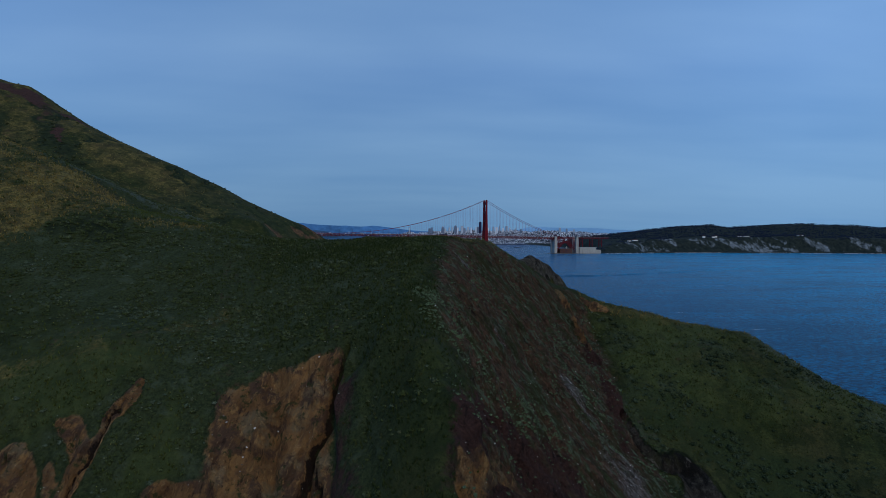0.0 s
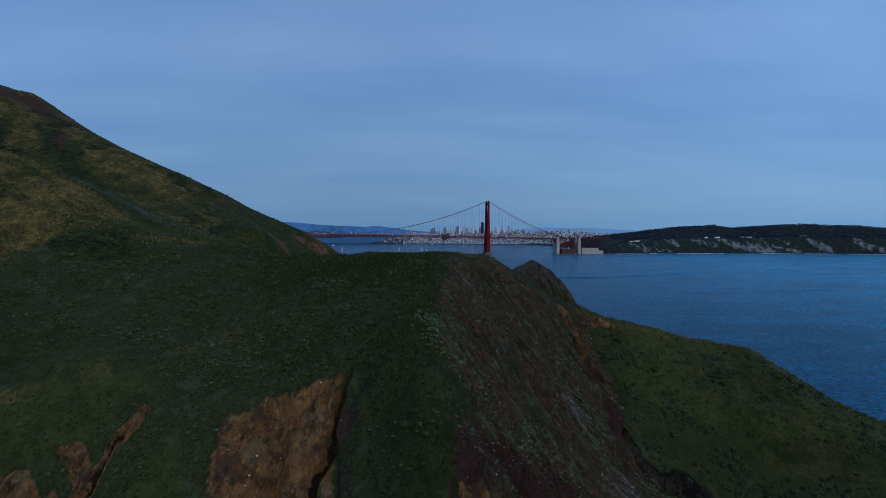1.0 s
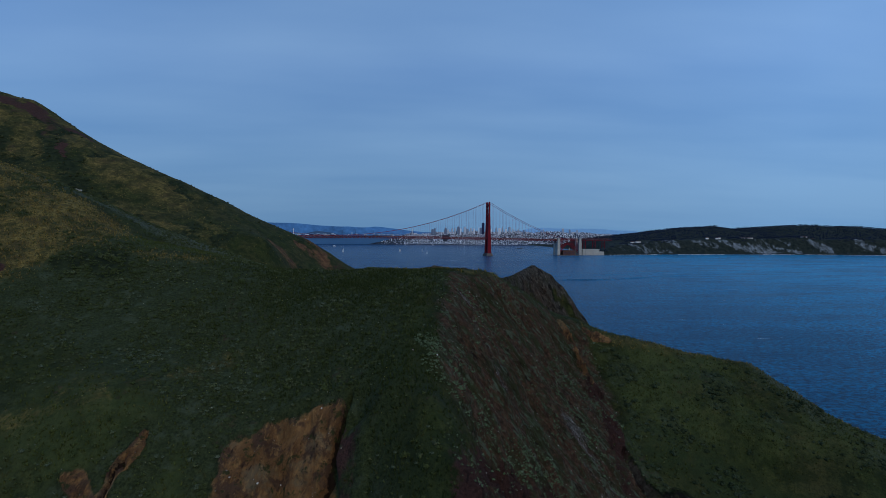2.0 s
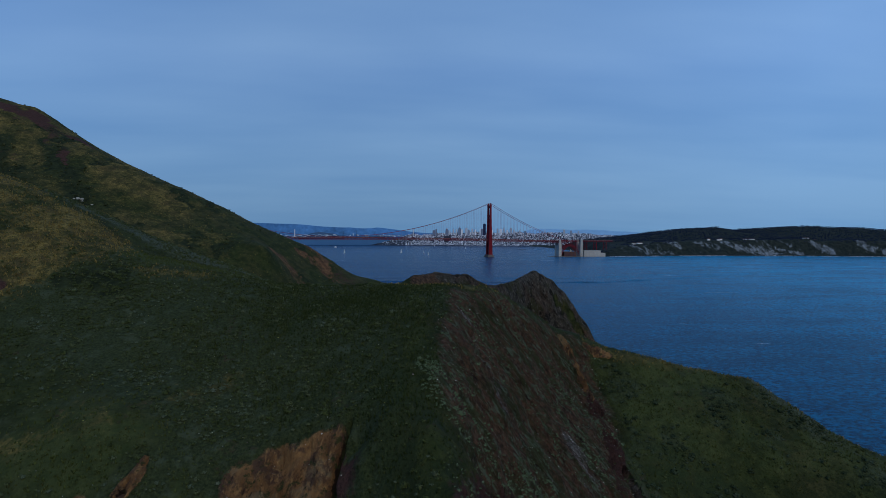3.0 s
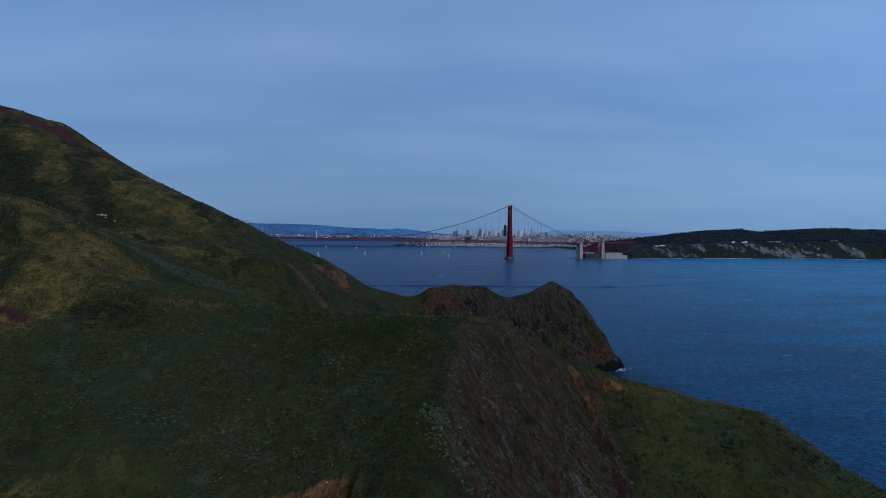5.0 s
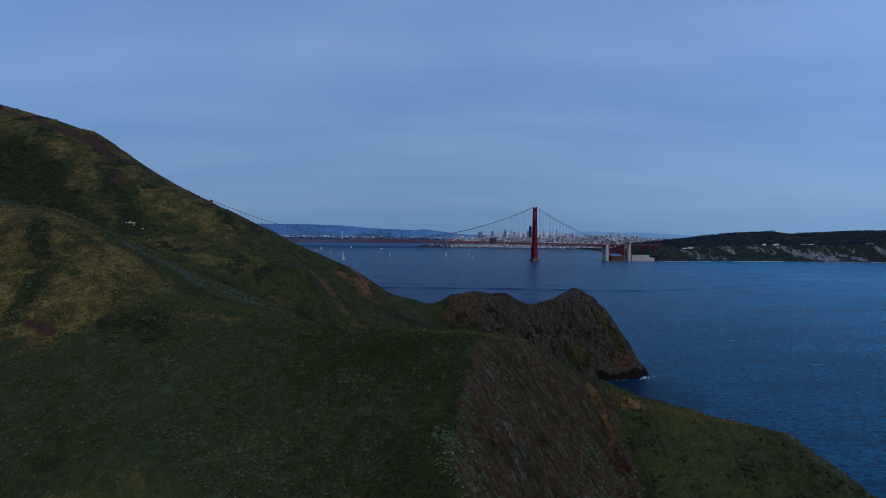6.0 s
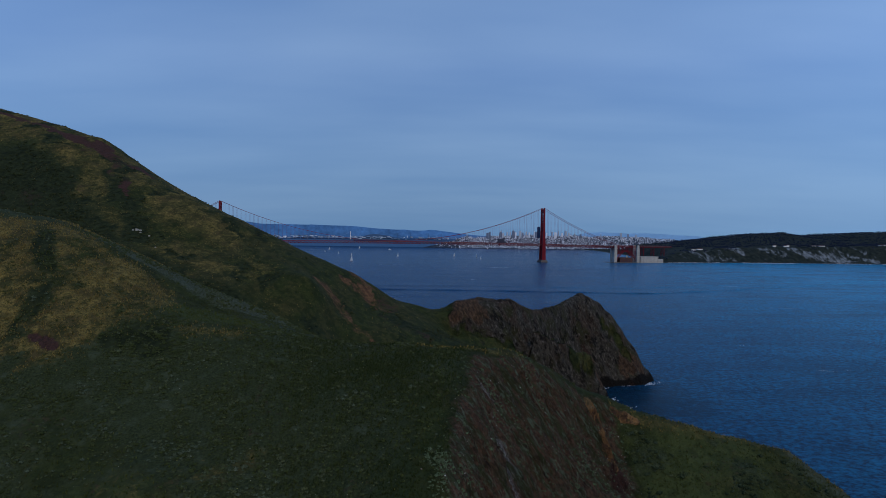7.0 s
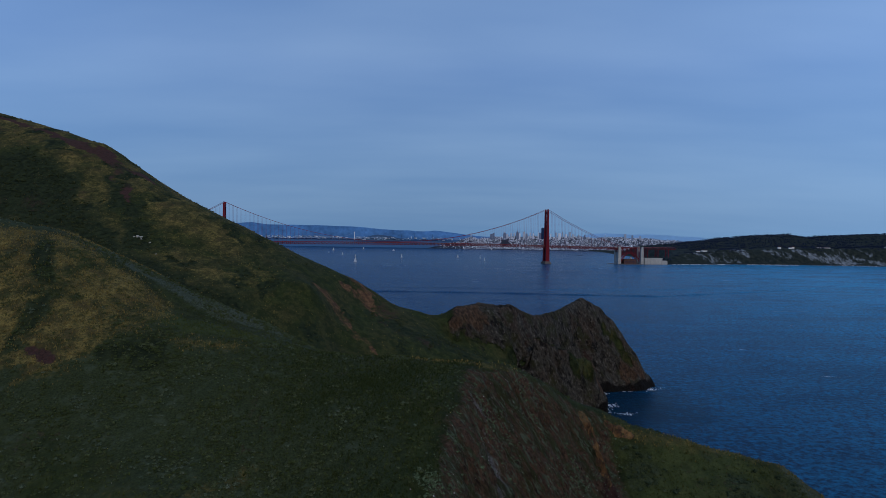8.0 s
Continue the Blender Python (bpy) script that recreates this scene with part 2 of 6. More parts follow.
def ground_material():
    g = Nodes("headland_ground")
    fine, mid, big = g.noise(2.2, 6, rough=0.65), g.noise(0.4, 6, rough=0.6), g.noise(0.05, 4)
    grain, clump = g.noise(7.0, 4), g.noise(0.22, 7, rough=0.72)
    grass = g.mix(g.ramp(mid, (0.36, 0.0), (0.64, 1.0)), (0.025, 0.036, 0.010), (0.048, 0.056, 0.016))
    grass = g.mix(g.ramp(big, (0.42, 0.0), (0.62, 0.7)), grass, (0.058, 0.052, 0.020))
    grass = g.mix(g.ramp(fine, (0.46, 0.0), (0.64, 0.75)), grass, (0.012, 0.019, 0.006))
    grass = g.mix(g.ramp(clump, (0.47, 0.0), (0.55, 0.7)), grass, (0.014, 0.021, 0.007))
    fresh = g.mix(g.ramp(mid, (0.34, 0.0), (0.66, 1.0)), (0.034, 0.048, 0.015), (0.060, 0.072, 0.024))
    fresh = g.mix(g.ramp(fine, (0.48, 0.0), (0.68, 0.6)), fresh, (0.024, 0.036, 0.010))
    fresh = g.mix(g.ramp(clump, (0.50, 0.0), (0.60, 0.6)), fresh, (0.024, 0.032, 0.011))
    # dry grass: gold, with bare reddish and still green patches in it
    dry = g.mix(g.ramp(mid, (0.36, 0.0), (0.62, 1.0)), (0.088, 0.072, 0.022), (0.225, 0.168, 0.050))
    dry = g.mix(g.ramp(g.noise(0.13, 6, rough=0.68), (0.47, 0.0), (0.57, 0.8)), dry, (0.062, 0.048, 0.020))
    dry = g.mix(g.ramp(fine, (0.46, 0.0), (0.62, 0.75)), dry, (0.062, 0.046, 0.018))
    dry = g.mix(g.ramp(g.noise(1.1, 5, rough=0.6), (0.52, 0.0), (0.62, 0.75)), dry, (0.034, 0.040, 0.012))
    dry = g.mix(g.ramp(clump, (0.53, 0.0), (0.60, 0.75)), dry, (0.034, 0.038, 0.013))
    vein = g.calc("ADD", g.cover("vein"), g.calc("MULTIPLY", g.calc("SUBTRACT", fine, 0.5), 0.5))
    # the landslip: orange clay torn into runnels, grey and sandy beds, roots of green
    run = g.streaks(0.42, (-0.25, -0.6, -0.75), 1.0, 0.38, 7, 0.7)
    rill = g.streaks(1.1, (-0.25, -0.6, -0.75), 1.0, 0.3, 6, 0.7)
    soil = g.mix(g.ramp(run, (0.36, 0.0), (0.62, 1.0)), (0.104, 0.052, 0.024), (0.268, 0.142, 0.054))
    soil = g.mix(g.ramp(g.noise(0.19, 5, rough=0.65), (0.52, 0.0), (0.62, 0.8)), soil, (0.165, 0.128, 0.074))
    soil = g.mix(g.ramp(g.noise(0.24, 6, rough=0.65), (0.49, 0.0), (0.57, 0.85)), soil, (0.074, 0.043, 0.029))
    soil = g.mix(g.ramp(rill, (0.56, 0.0), (0.66, 0.75)), soil, (0.340, 0.194, 0.076))
    # crevice shade as colour: rill hollows, then crack lines at low vein
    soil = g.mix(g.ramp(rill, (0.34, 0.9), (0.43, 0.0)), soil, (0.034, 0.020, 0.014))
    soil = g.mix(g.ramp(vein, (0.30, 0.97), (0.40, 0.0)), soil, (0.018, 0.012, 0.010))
    soil = g.mix(g.ramp(vein, (0.70, 0.0), (0.80, 0.75)), soil, (0.400, 0.250, 0.115))
    soil = g.mix(g.ramp(g.noise(0.6, 6, rough=0.7), (0.56, 0.0), (0.63, 0.85)), soil, (0.030, 0.042, 0.014))
    red = g.mix(g.ramp(fine, (0.35, 0.0), (0.7, 1.0)), (0.036, 0.019, 0.016), (0.082, 0.040, 0.031))
    # the same hollows shaded dark in the red earth
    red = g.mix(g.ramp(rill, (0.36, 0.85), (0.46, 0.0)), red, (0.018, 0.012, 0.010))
    # the rock wall: crumbling red-brown rock in long seams, green in the seams, scree with white chips
    fall = (0.55, -0.45, -0.70)
    seam, crease, thread = g.streaks(0.32, fall, 1.0, 0.16, 6, 0.68), g.streaks(0.8, fall, 1.0, 0.20, 6, 0.7), g.streaks(2.1, fall, 1.0, 0.15, 5, 0.65)
    torn = g.noise(1.3, 6, stretch=(1.0, 1.0, 0.55), rough=0.7)
    rock = g.mix(g.ramp(torn, (0.38, 0.0), (0.6, 1.0)), (0.042, 0.026, 0.017), (0.112, 0.064, 0.039))
    rock = g.mix(g.ramp(seam, (0.47, 0.0), (0.57, 0.85)), rock, (0.032, 0.041, 0.016))
    # shade in the wall's creases, painted as near-black streaks
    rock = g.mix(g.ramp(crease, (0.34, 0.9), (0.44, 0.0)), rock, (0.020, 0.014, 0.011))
    rock = g.mix(g.ramp(thread, (0.56, 0.0), (0.66, 0.7)), rock, (0.120, 0.092, 0.070))
    rock = g.mix(g.ramp(crease, (0.53, 0.0), (0.62, 0.8)), rock, (0.054, 0.068, 0.032))
    rock = g.mix(g.ramp(g.streaks(1.3, (0.5, -0.5, -0.7), 1.0, 0.2, 5, 0.7), (0.54, 0.0), (0.62, 0.85)), rock, (0.100, 0.130, 0.086))
    scree = g.mix(g.ramp(torn, (0.36, 0.0), (0.60, 1.0)), (0.030, 0.025, 0.022), (0.094, 0.082, 0.076))
    scree = g.mix(g.ramp(thread, (0.50, 0.0), (0.60, 0.8)), scree, (0.185, 0.172, 0.168))
    scree = g.mix(g.ramp(grain, (0.56, 0.0), (0.64, 0.85)), scree, (0.42, 0.40, 0.39))
    scatter_edge = g.calc("ADD", g.cover("scree"), g.calc("MULTIPLY", g.calc("SUBTRACT", crease, 0.5), 1.3))
    rock = g.mix(g.ramp(scatter_edge, (0.46, 0.0), (0.78, 0.85)), rock, scree)
    # sea cliffs: dark brown rock in upright ribs, pale streaks and faces, rust at the edges, turf
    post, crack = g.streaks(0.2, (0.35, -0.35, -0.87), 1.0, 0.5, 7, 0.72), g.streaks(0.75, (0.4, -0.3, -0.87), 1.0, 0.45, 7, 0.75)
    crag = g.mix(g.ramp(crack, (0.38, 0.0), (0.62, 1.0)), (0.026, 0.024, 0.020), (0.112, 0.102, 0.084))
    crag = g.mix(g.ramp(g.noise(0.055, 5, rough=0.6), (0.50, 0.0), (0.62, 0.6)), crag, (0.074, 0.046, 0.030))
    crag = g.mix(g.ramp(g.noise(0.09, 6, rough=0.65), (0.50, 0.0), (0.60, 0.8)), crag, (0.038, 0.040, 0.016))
    # relief shading carried by colour: crevices nearly black, faces paler
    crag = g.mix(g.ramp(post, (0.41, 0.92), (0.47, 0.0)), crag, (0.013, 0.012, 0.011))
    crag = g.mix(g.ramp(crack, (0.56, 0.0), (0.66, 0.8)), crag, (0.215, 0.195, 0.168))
    crag = g.mix(g.ramp(g.cover("rust"), (0.3, 0.0), (0.8, 0.7)), crag, g.mix(g.ramp(crack, (0.40, 0.0), (0.58, 1.0)), (0.034, 0.024, 0.018), (0.155, 0.084, 0.046)))
    scrub = g.mix(g.ramp(fine, (0.35, 0.0), (0.65, 1.0)), (0.014, 0.021, 0.008), (0.046, 0.058, 0.022))
    scrub = g.mix(g.ramp(mid, (0.52, 0.0), (0.68, 0.6)), scrub, (0.062, 0.078, 0.046))

    def edge(name, lo=0.35, hi=0.6, wild=0.7):
        rough = g.calc("ADD", g.cover(name), g.calc("MULTIPLY", g.calc("SUBTRACT", g.noise(0.9, 6, rough=0.65), 0.5), wild))
        return g.ramp(rough, (lo, 0.0), (hi, 1.0))

    c = g.mix(edge("fresh", 0.25, 0.75, 0.9), grass, fresh)
    c = g.mix(edge("scrub", 0.3, 0.7, 1.1), c, scrub)
    c = g.mix(edge("silver", 0.3, 0.8, 1.1), c, g.mix(g.ramp(fine, (0.38, 0.0), (0.62, 1.0)), (0.026, 0.034, 0.018), (0.082, 0.098, 0.066)))
    dark_green = g.mix(g.ramp(fine, (0.35, 0.0), (0.68, 1.0)), (0.014, 0.023, 0.008), (0.036, 0.050, 0.016))
    c = g.mix(edge("dark_green", 0.2, 0.8, 0.8), c, dark_green)
    thicket = g.mix(g.ramp(mid, (0.36, 0.0), (0.66, 1.0)), (0.008, 0.013, 0.005), (0.027, 0.036, 0.014))
    c = g.mix(edge("dark", 0.3, 0.7, 1.1), c, thicket)
    c = g.mix(edge("dry", 0.3, 0.85, 1.2), c, dry)
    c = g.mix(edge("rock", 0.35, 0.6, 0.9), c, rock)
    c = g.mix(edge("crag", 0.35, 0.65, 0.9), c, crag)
    # dark waterline rock, plus painted shade in the cave, cleft and creek
    c = g.mix(edge("wet_shade", 0.35, 0.75, 1.3), c, (0.012, 0.011, 0.010))
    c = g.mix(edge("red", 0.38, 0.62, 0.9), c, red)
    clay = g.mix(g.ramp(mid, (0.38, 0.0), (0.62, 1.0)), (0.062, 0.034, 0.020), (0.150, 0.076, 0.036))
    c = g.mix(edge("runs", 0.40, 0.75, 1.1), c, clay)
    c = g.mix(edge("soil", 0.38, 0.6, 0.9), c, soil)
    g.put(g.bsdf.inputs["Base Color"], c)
    g.bsdf.inputs["Roughness"].default_value = 0.95
    g.bsdf.inputs["Specular IOR Level"].default_value = 0.1
    n = g.bump(mid, 0.6, 1.6)
    n = g.bump(g.calc("MULTIPLY", crease, g.cover("rock")), 1.0, 4.0, n)
    n = g.bump(g.calc("MULTIPLY", rill, g.cover("soil")), 1.0, 1.2, n)
    n = g.bump(g.calc("MULTIPLY", crack, g.cover("crag")), 1.0, 2.5, n)
    n = g.bump(g.calc("MULTIPLY", post, g.cover("crag")), 1.0, 5.0, n)
    n = g.bump(g.calc("ADD", fine, g.calc("MULTIPLY", grain, 0.4)), 0.8, 0.45, n)
    g.put(g.bsdf.inputs["Normal"], n)
    return g.m


def water_material():
    g = Nodes("sea_water")
    swell = g.noise(0.05, 3, stretch=(0.7, 1.3, 1.0))
    chop = g.noise(0.27, 8, stretch=(0.8, 1.0, 1.0), rough=0.8)
    wind = g.noise(0.012, 6, stretch=(0.35, 1.2, 1.0), rough=0.6)
    sets = g.noise(0.05, 6, stretch=(0.7, 1.0, 1.0), rough=0.75)
    patch = g.noise(0.003, 4, stretch=(0.4, 2.0, 1.0))
    # sky reflection painted as base colour: paler out in the strait than in the headland's lee
    place = g.node("ShaderNodeSeparateXYZ", Vector=g.node("ShaderNodeNewGeometry").outputs["Position"])
    sky_sheen = g.node("ShaderNodeMapRange", Value=g.calc("ADD", g.calc("MULTIPLY_ADD", place.outputs["Y"], -0.25, place.outputs["X"]), g.calc("MULTIPLY", g.calc("SUBTRACT", patch, 0.5), 500.0)))
    sky_sheen.inputs["From Min"].default_value, sky_sheen.inputs["From Max"].default_value = -90.0, 640.0
    deep = g.mix(sky_sheen.outputs[0], (0.001, 0.050, 0.142), (0.003, 0.335, 0.625))
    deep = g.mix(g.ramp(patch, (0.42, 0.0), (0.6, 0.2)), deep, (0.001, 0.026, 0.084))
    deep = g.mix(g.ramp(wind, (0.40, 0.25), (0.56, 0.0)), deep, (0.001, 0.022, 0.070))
    # wave shading put into the colour: darker sets, brighter crests of the chop
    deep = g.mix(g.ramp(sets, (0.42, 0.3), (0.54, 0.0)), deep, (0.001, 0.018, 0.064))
    deep = g.mix(g.ramp(chop, (0.53, 0.0), (0.62, 0.55)), deep, g.mix(sky_sheen.outputs[0], (0.001, 0.120, 0.270), (0.001, 0.420, 0.720)))
    # darker, greener water around the cove, fading out with distance
    off = g.node("ShaderNodeVectorMath", Vector=g.node("ShaderNodeNewGeometry").outputs["Position"])
    off.operation = "DISTANCE"
    off.inputs[1].default_value = (118, 425, 0)
    cove = g.node("ShaderNodeMapRange", Value=g.calc("ADD", off.outputs["Value"], g.calc("MULTIPLY", g.calc("SUBTRACT", sets, 0.5), 70.0)))
    cove.inputs["From Min"].default_value, cove.inputs["From Max"].default_value = 35.0, 95.0
    cove.inputs["To Min"].default_value, cove.inputs["To Max"].default_value = 0.85, 0.0
    deep = g.mix(cove.outputs[0], deep, (0.003, 0.026, 0.046))
    # the chop's troughs are darkened in the base colour too
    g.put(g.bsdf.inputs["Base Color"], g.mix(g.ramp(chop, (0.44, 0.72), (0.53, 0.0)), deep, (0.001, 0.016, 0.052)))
    g.put(g.bsdf.inputs["Roughness"], g.ramp(wind, (0.3, 0.16), (0.7, 0.28)))
    g.bsdf.inputs["IOR"].default_value = 1.33
    g.bsdf.inputs["Specular IOR Level"].default_value = 0.06
    n = g.bump(swell, 0.6, 4.0)
    g.put(g.bsdf.inputs["Normal"], g.bump(chop, 1.0, 2.2, n))
    return g.m


GROUND, WATER = ground_material(), water_material()
STEEL = material("orange_red_steel", (0.150, 0.010, 0.018), 0.6, vary=0.15, scale=0.3, bump=0.0)
CONCRETE = material("weathered_concrete", (0.36, 0.36, 0.34), 0.9, vary=0.3, scale=0.3, bump=0.2)
BRICKWORK = material("old_red_brick", (0.09, 0.05, 0.045), 0.9, vary=0.3, scale=0.5)

# ---- sea ----
def ocean():
    xs, ys = np.linspace(-4200, 4200, 57), np.linspace(-2600, 4905, 51)
    X, Y = np.meshgrid(xs, ys)
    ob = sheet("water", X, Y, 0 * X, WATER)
    tagged(ob, "dark blue wind-rippled sea water of the strait", "water", kind="structure")


ocean()


def wake(line, width, height):
    """A long low ship's wave, raised a little above the sea."""
    pts = [Vector((a[0] + (b[0] - a[0]) * k / 30, a[1] + (b[1] - a[1]) * k / 30)) for a, b in zip(line, line[1:]) for k in range(30)]
    across = np.linspace(-1, 1, 9)
    X = np.array([[p.x + 0.1 * w * width for w in across] for p in pts])
    Y = np.array([[p.y + w * width + 5 * math.sin(p.x * 0.012) for w in across] for p in pts])
    Z = 0.02 + height * (0.5 + 0.5 * np.cos(math.pi * across))[None] * np.ones((len(pts), 1)) * (0.75 + 0.25 * np.sin(X * 0.05))
    tagged(sheet("wake", X, Y, Z, WATER), "long low ship's wave crossing the blue strait", "wave", kind="structure")


wake([(-260, 1225), (-20, 1222), (140, 1212), (434, 1206), (634, 1291), (931, 1478), (1204, 1628), (1700, 1920)], 11, 2.2)
wake([(-200, 1330), (140, 1320), (434, 1322), (700, 1440), (1300, 1800)], 8, 0.8)

# ---- the headland: crests, brows and gullies as lines of (x, y, z) ----
GREAT_CREST = [(-620, 520, 262), (-420, 450, 222), (-292, 410, 194), (-250, 405, 184), (-213, 395, 173.6), (-199, 386, 163.5), (-184, 378, 154), (-157, 365, 140.5), (-116, 350, 122.6), (-91, 352, 111.6), (-70, 374, 99.3), (-45, 368, 89.6), (-20, 378, 73.2), (10, 386, 64.4)]
GREAT_FACE = [(-420, 350, 165), (-300, 350, 153), (-212, 345, 142), (-176, 356, 143), (-150, 317, 114), (-101, 325, 105.5), (-59, 310, 90.4), (-46, 320, 74), (-31, 351, 72.5)]
GREAT_FOOT = [(-300, 270, 112), (-200, 280, 104), (-140, 285, 98), (-93, 285, 89), (-55, 285, 70), (-42, 300, 62), (-15, 320, 60), (15, 335, 51), (38, 345, 44)]
BACK_FALL = [(-420, 640, 120), (-250, 560, 110), (-120, 470, 60), (-60, 455, 40), (-10, 450, 15), (20, 440, 0)]
HOLLOW = [(-260, 262, 112), (-170, 262, 98), (-110, 255, 84), (-60, 245, 64), (-20, 240, 44), (25, 255, 20), (60, 285, -3)]
YELLOW_TOP = [(-330, 270, 142), (-240, 255, 131), (-168, 240, 121), (-149, 232, 118), (-129, 225, 116), (-113, 222, 109), (-88, 215, 100.5), (-70, 208, 94.5), (-50, 202, 87.8), (-34, 190, 82.5)]
YELLOW_BROW = [(-200, 205, 126), (-140, 204, 118.5), (-114, 195, 113), (-102, 190, 107.5), (-86, 186, 101.6), (-73, 185, 94.4), (-60, 190, 89), (-47, 192, 87.2)]
NEAR_CREST = [(-28, 180, 82.0), (-13, 172, 82.8), (-3, 166, 83.8), (9.4, 158, 84.6), (16.7, 153, 85.2), (27, 154, 83.6), (40, 160, 77), (53, 163, 71), (60, 158, 67), (74, 156, 64), (88, 158, 61.6), (98, 154, 60)]
RIGHT_FALL = [(98, 154, 60), (107, 148, 53.3), (113, 140, 48.5), (120.5, 133, 45.4), (136, 118, 34), (152, 104, 14), (160, 97, -3)]
UPPER_SLOPE = [(-170, 178, 112), (-101, 175, 102.5), (-85, 172, 97.5), (-71, 160.6, 91), (-48, 156.6, 86.9), (-20, 152, 82.5), (2, 146, 83.4)]
MIDDLE_SLOPE = [(-170, 140, 84), (-110, 148, 87), (-87, 150, 87.5), (-72, 144, 82.4), (-58, 122.4, 72.2), (-50, 123, 71.7), (-38, 114, 70.4), (-25, 112, 69.8), (-12, 112, 72.8), (-3, 103, 73.4)]
LOWER_SLOPE = [(-150, 100, 54), (-90, 104, 60), (-58, 113, 68.6), (-46, 104.7, 68), (-25, 107, 68.2), (-24.5, 99, 65.4)]
SCARP_TOP = [(-24.5, 98, 64.6), (-17, 95.5, 63.4), (-13, 95.5, 64.6), (-6, 95, 67.4), (-1.5, 90, 69.4)]
SCARP_FOOT = [(-30, 86, 55.5), (-22, 84, 53), (-16, 86, 54), (-10, 88, 57)]
SCARP_GULLY = [(-4.5, 92, 64), (-5.5, 86, 57.5), (-8, 79, 50), (-11, 70, 41), (-14, 58, 26)]
SPUR = [(16, 149, 85), (12, 128, 82), (7.6, 101.8, 76.1), (5.3, 90.8, 72.5), (6.2, 84.5, 71.2), (8.3, 76, 66.5), (8.8, 68.8, 62.5), (8, 60, 57), (7, 48, 42), (6, 30, 4)]
SPUR_FLANK = [(1, 84, 66), (1.5, 74, 61), (1, 62, 52)]
WALL_HIGH = [(29, 147, 75.2), (21, 127, 74), (18, 113.6, 73), (11.3, 99, 72.4)]
WALL_MID = [(44, 152, 66), (38, 138, 62), (28.8, 126, 65.2), (24, 112, 63), (20, 98, 60.5), (17, 86, 55)]
WALL_LOW = [(54, 150, 59.5), (49, 145.5, 58.8), (50.5, 132, 52), (48.5, 118, 46.5), (44, 112, 45.5), (36, 100, 43.5), (30, 88, 41), (26, 74, 34)]
RIGHT_SLOPE = [(57, 147.5, 59.7), (75, 152.5, 60.5), (84, 142.4, 58.2), (88.5, 148.3, 58.2), (87.4, 128, 48.2), (79, 127, 44.5), (94, 122, 41), (98, 104, 34)]
DARK_GULLY = [(51, 118, 44.5), (52, 104, 37), (50, 92, 27), (48, 76, 12), (46, 62, -3)]
COVE_SHORE = [(-620, -40, 30), (-420, 10, -3), (-220, 34, -3), (-120, 40, -3), (-60, 40, -3), (-20, 34, -3), (6, 22, -3), (28, 44, -3), (60, 52, -3), (96, 70, -3), (130, 78, -3), (160, 92, -3)]
BACK_SHORE = [(150, 140, -3), (130, 185, -3), (100, 205, -3), (74, 232, -3), (62, 262, -3), (66, 300, -3), (76, 335, -3), (92, 372, -3)]
NEAR_BACK = [(112, 166, 34), (84, 184, 36), (60, 192, 42), (34, 196, 50), (5, 200, 58)]
POINT_CREST = [(10, 386, 64.4), (14, 388, 66), (20, 391, 70.6), (35, 403, 72.3), (57, 412, 70), (66, 420, 64.5), (81, 430, 58.5), (104.4, 464.0, 62.9), (111.7, 474.0, 65.5), (119.0, 482.0, 67.2), (126.9, 484.0, 65.0), (135.9, 484.0, 60.8), (145.9, 484.0, 50.5), (154.3, 482.0, 38.5), (164.9, 478.0, 21.2), (169.9, 472.0, 4.7), (174, 468, -3)]
POINT_FRONT = [(13, 381, 60), (16, 377, 52), (34, 382, 52), (52, 388, 48), (62, 395, 36), (80, 420, 42), (94, 430, 22), (108, 444, 5), (126, 455, 2), (150, 460, 1), (169, 463, -2)]
POINT_SHOULDER = [(106, 455, 50), (118, 468, 48), (136, 473, 38), (154, 472, 20)]
POINT_BROW = [(20, 384, 64), (36, 394, 65), (54, 402, 61)]
POINT_APRON = [(40, 360, 40), (54, 372, 34), (60, 384, 30)]
POINT_BACK = [(30, 425, 30), (60, 436, 30), (88, 470, 24), (112, 500, 26), (140, 506, 10), (170, 494, -3)]
FRONT_ROCK = [(66, 390, 38), (70, 394, 51.2), (91, 397, 41), (107.7, 402, 26.8), (116.5, 405, 9), (123, 407, -1)]
FRONT_ROCK_FOOT = [(62, 386, 33), (76, 384, 22), (96, 388, 8), (112, 396, -2)]
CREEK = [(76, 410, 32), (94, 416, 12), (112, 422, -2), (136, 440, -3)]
OUTER_SEA = [(-620, 800, -8), (-200, 700, -8), (40, 480, -8), (110, 520, -10), (200, 500, -10), (220, 400, -10), (170, 330, -10), (190, 200, -10), (230, 60, -10), (60, -60, -10), (-300, -60, -10)]
INLAND = [(-620, 330, 175), (-620, 170, 110), (-420, 170, 105), (-300, 150, 90), (-300, 90, 45)]
LINES = (GREAT_CREST, GREAT_FACE, GREAT_FOOT, BACK_FALL, HOLLOW, YELLOW_TOP, YELLOW_BROW, NEAR_CREST, RIGHT_FALL, UPPER_SLOPE, MIDDLE_SLOPE, LOWER_SLOPE, SCARP_TOP, SCARP_FOOT,
         SCARP_GULLY, SPUR, SPUR_FLANK, WALL_HIGH, WALL_MID, WALL_LOW, RIGHT_SLOPE, DARK_GULLY, COVE_SHORE, BACK_SHORE, NEAR_BACK, POINT_CREST, POINT_FRONT, POINT_SHOULDER, POINT_BROW, POINT_APRON, POINT_BACK, FRONT_ROCK, FRONT_ROCK_FOOT,
         CREEK, OUTER_SEA, INLAND)


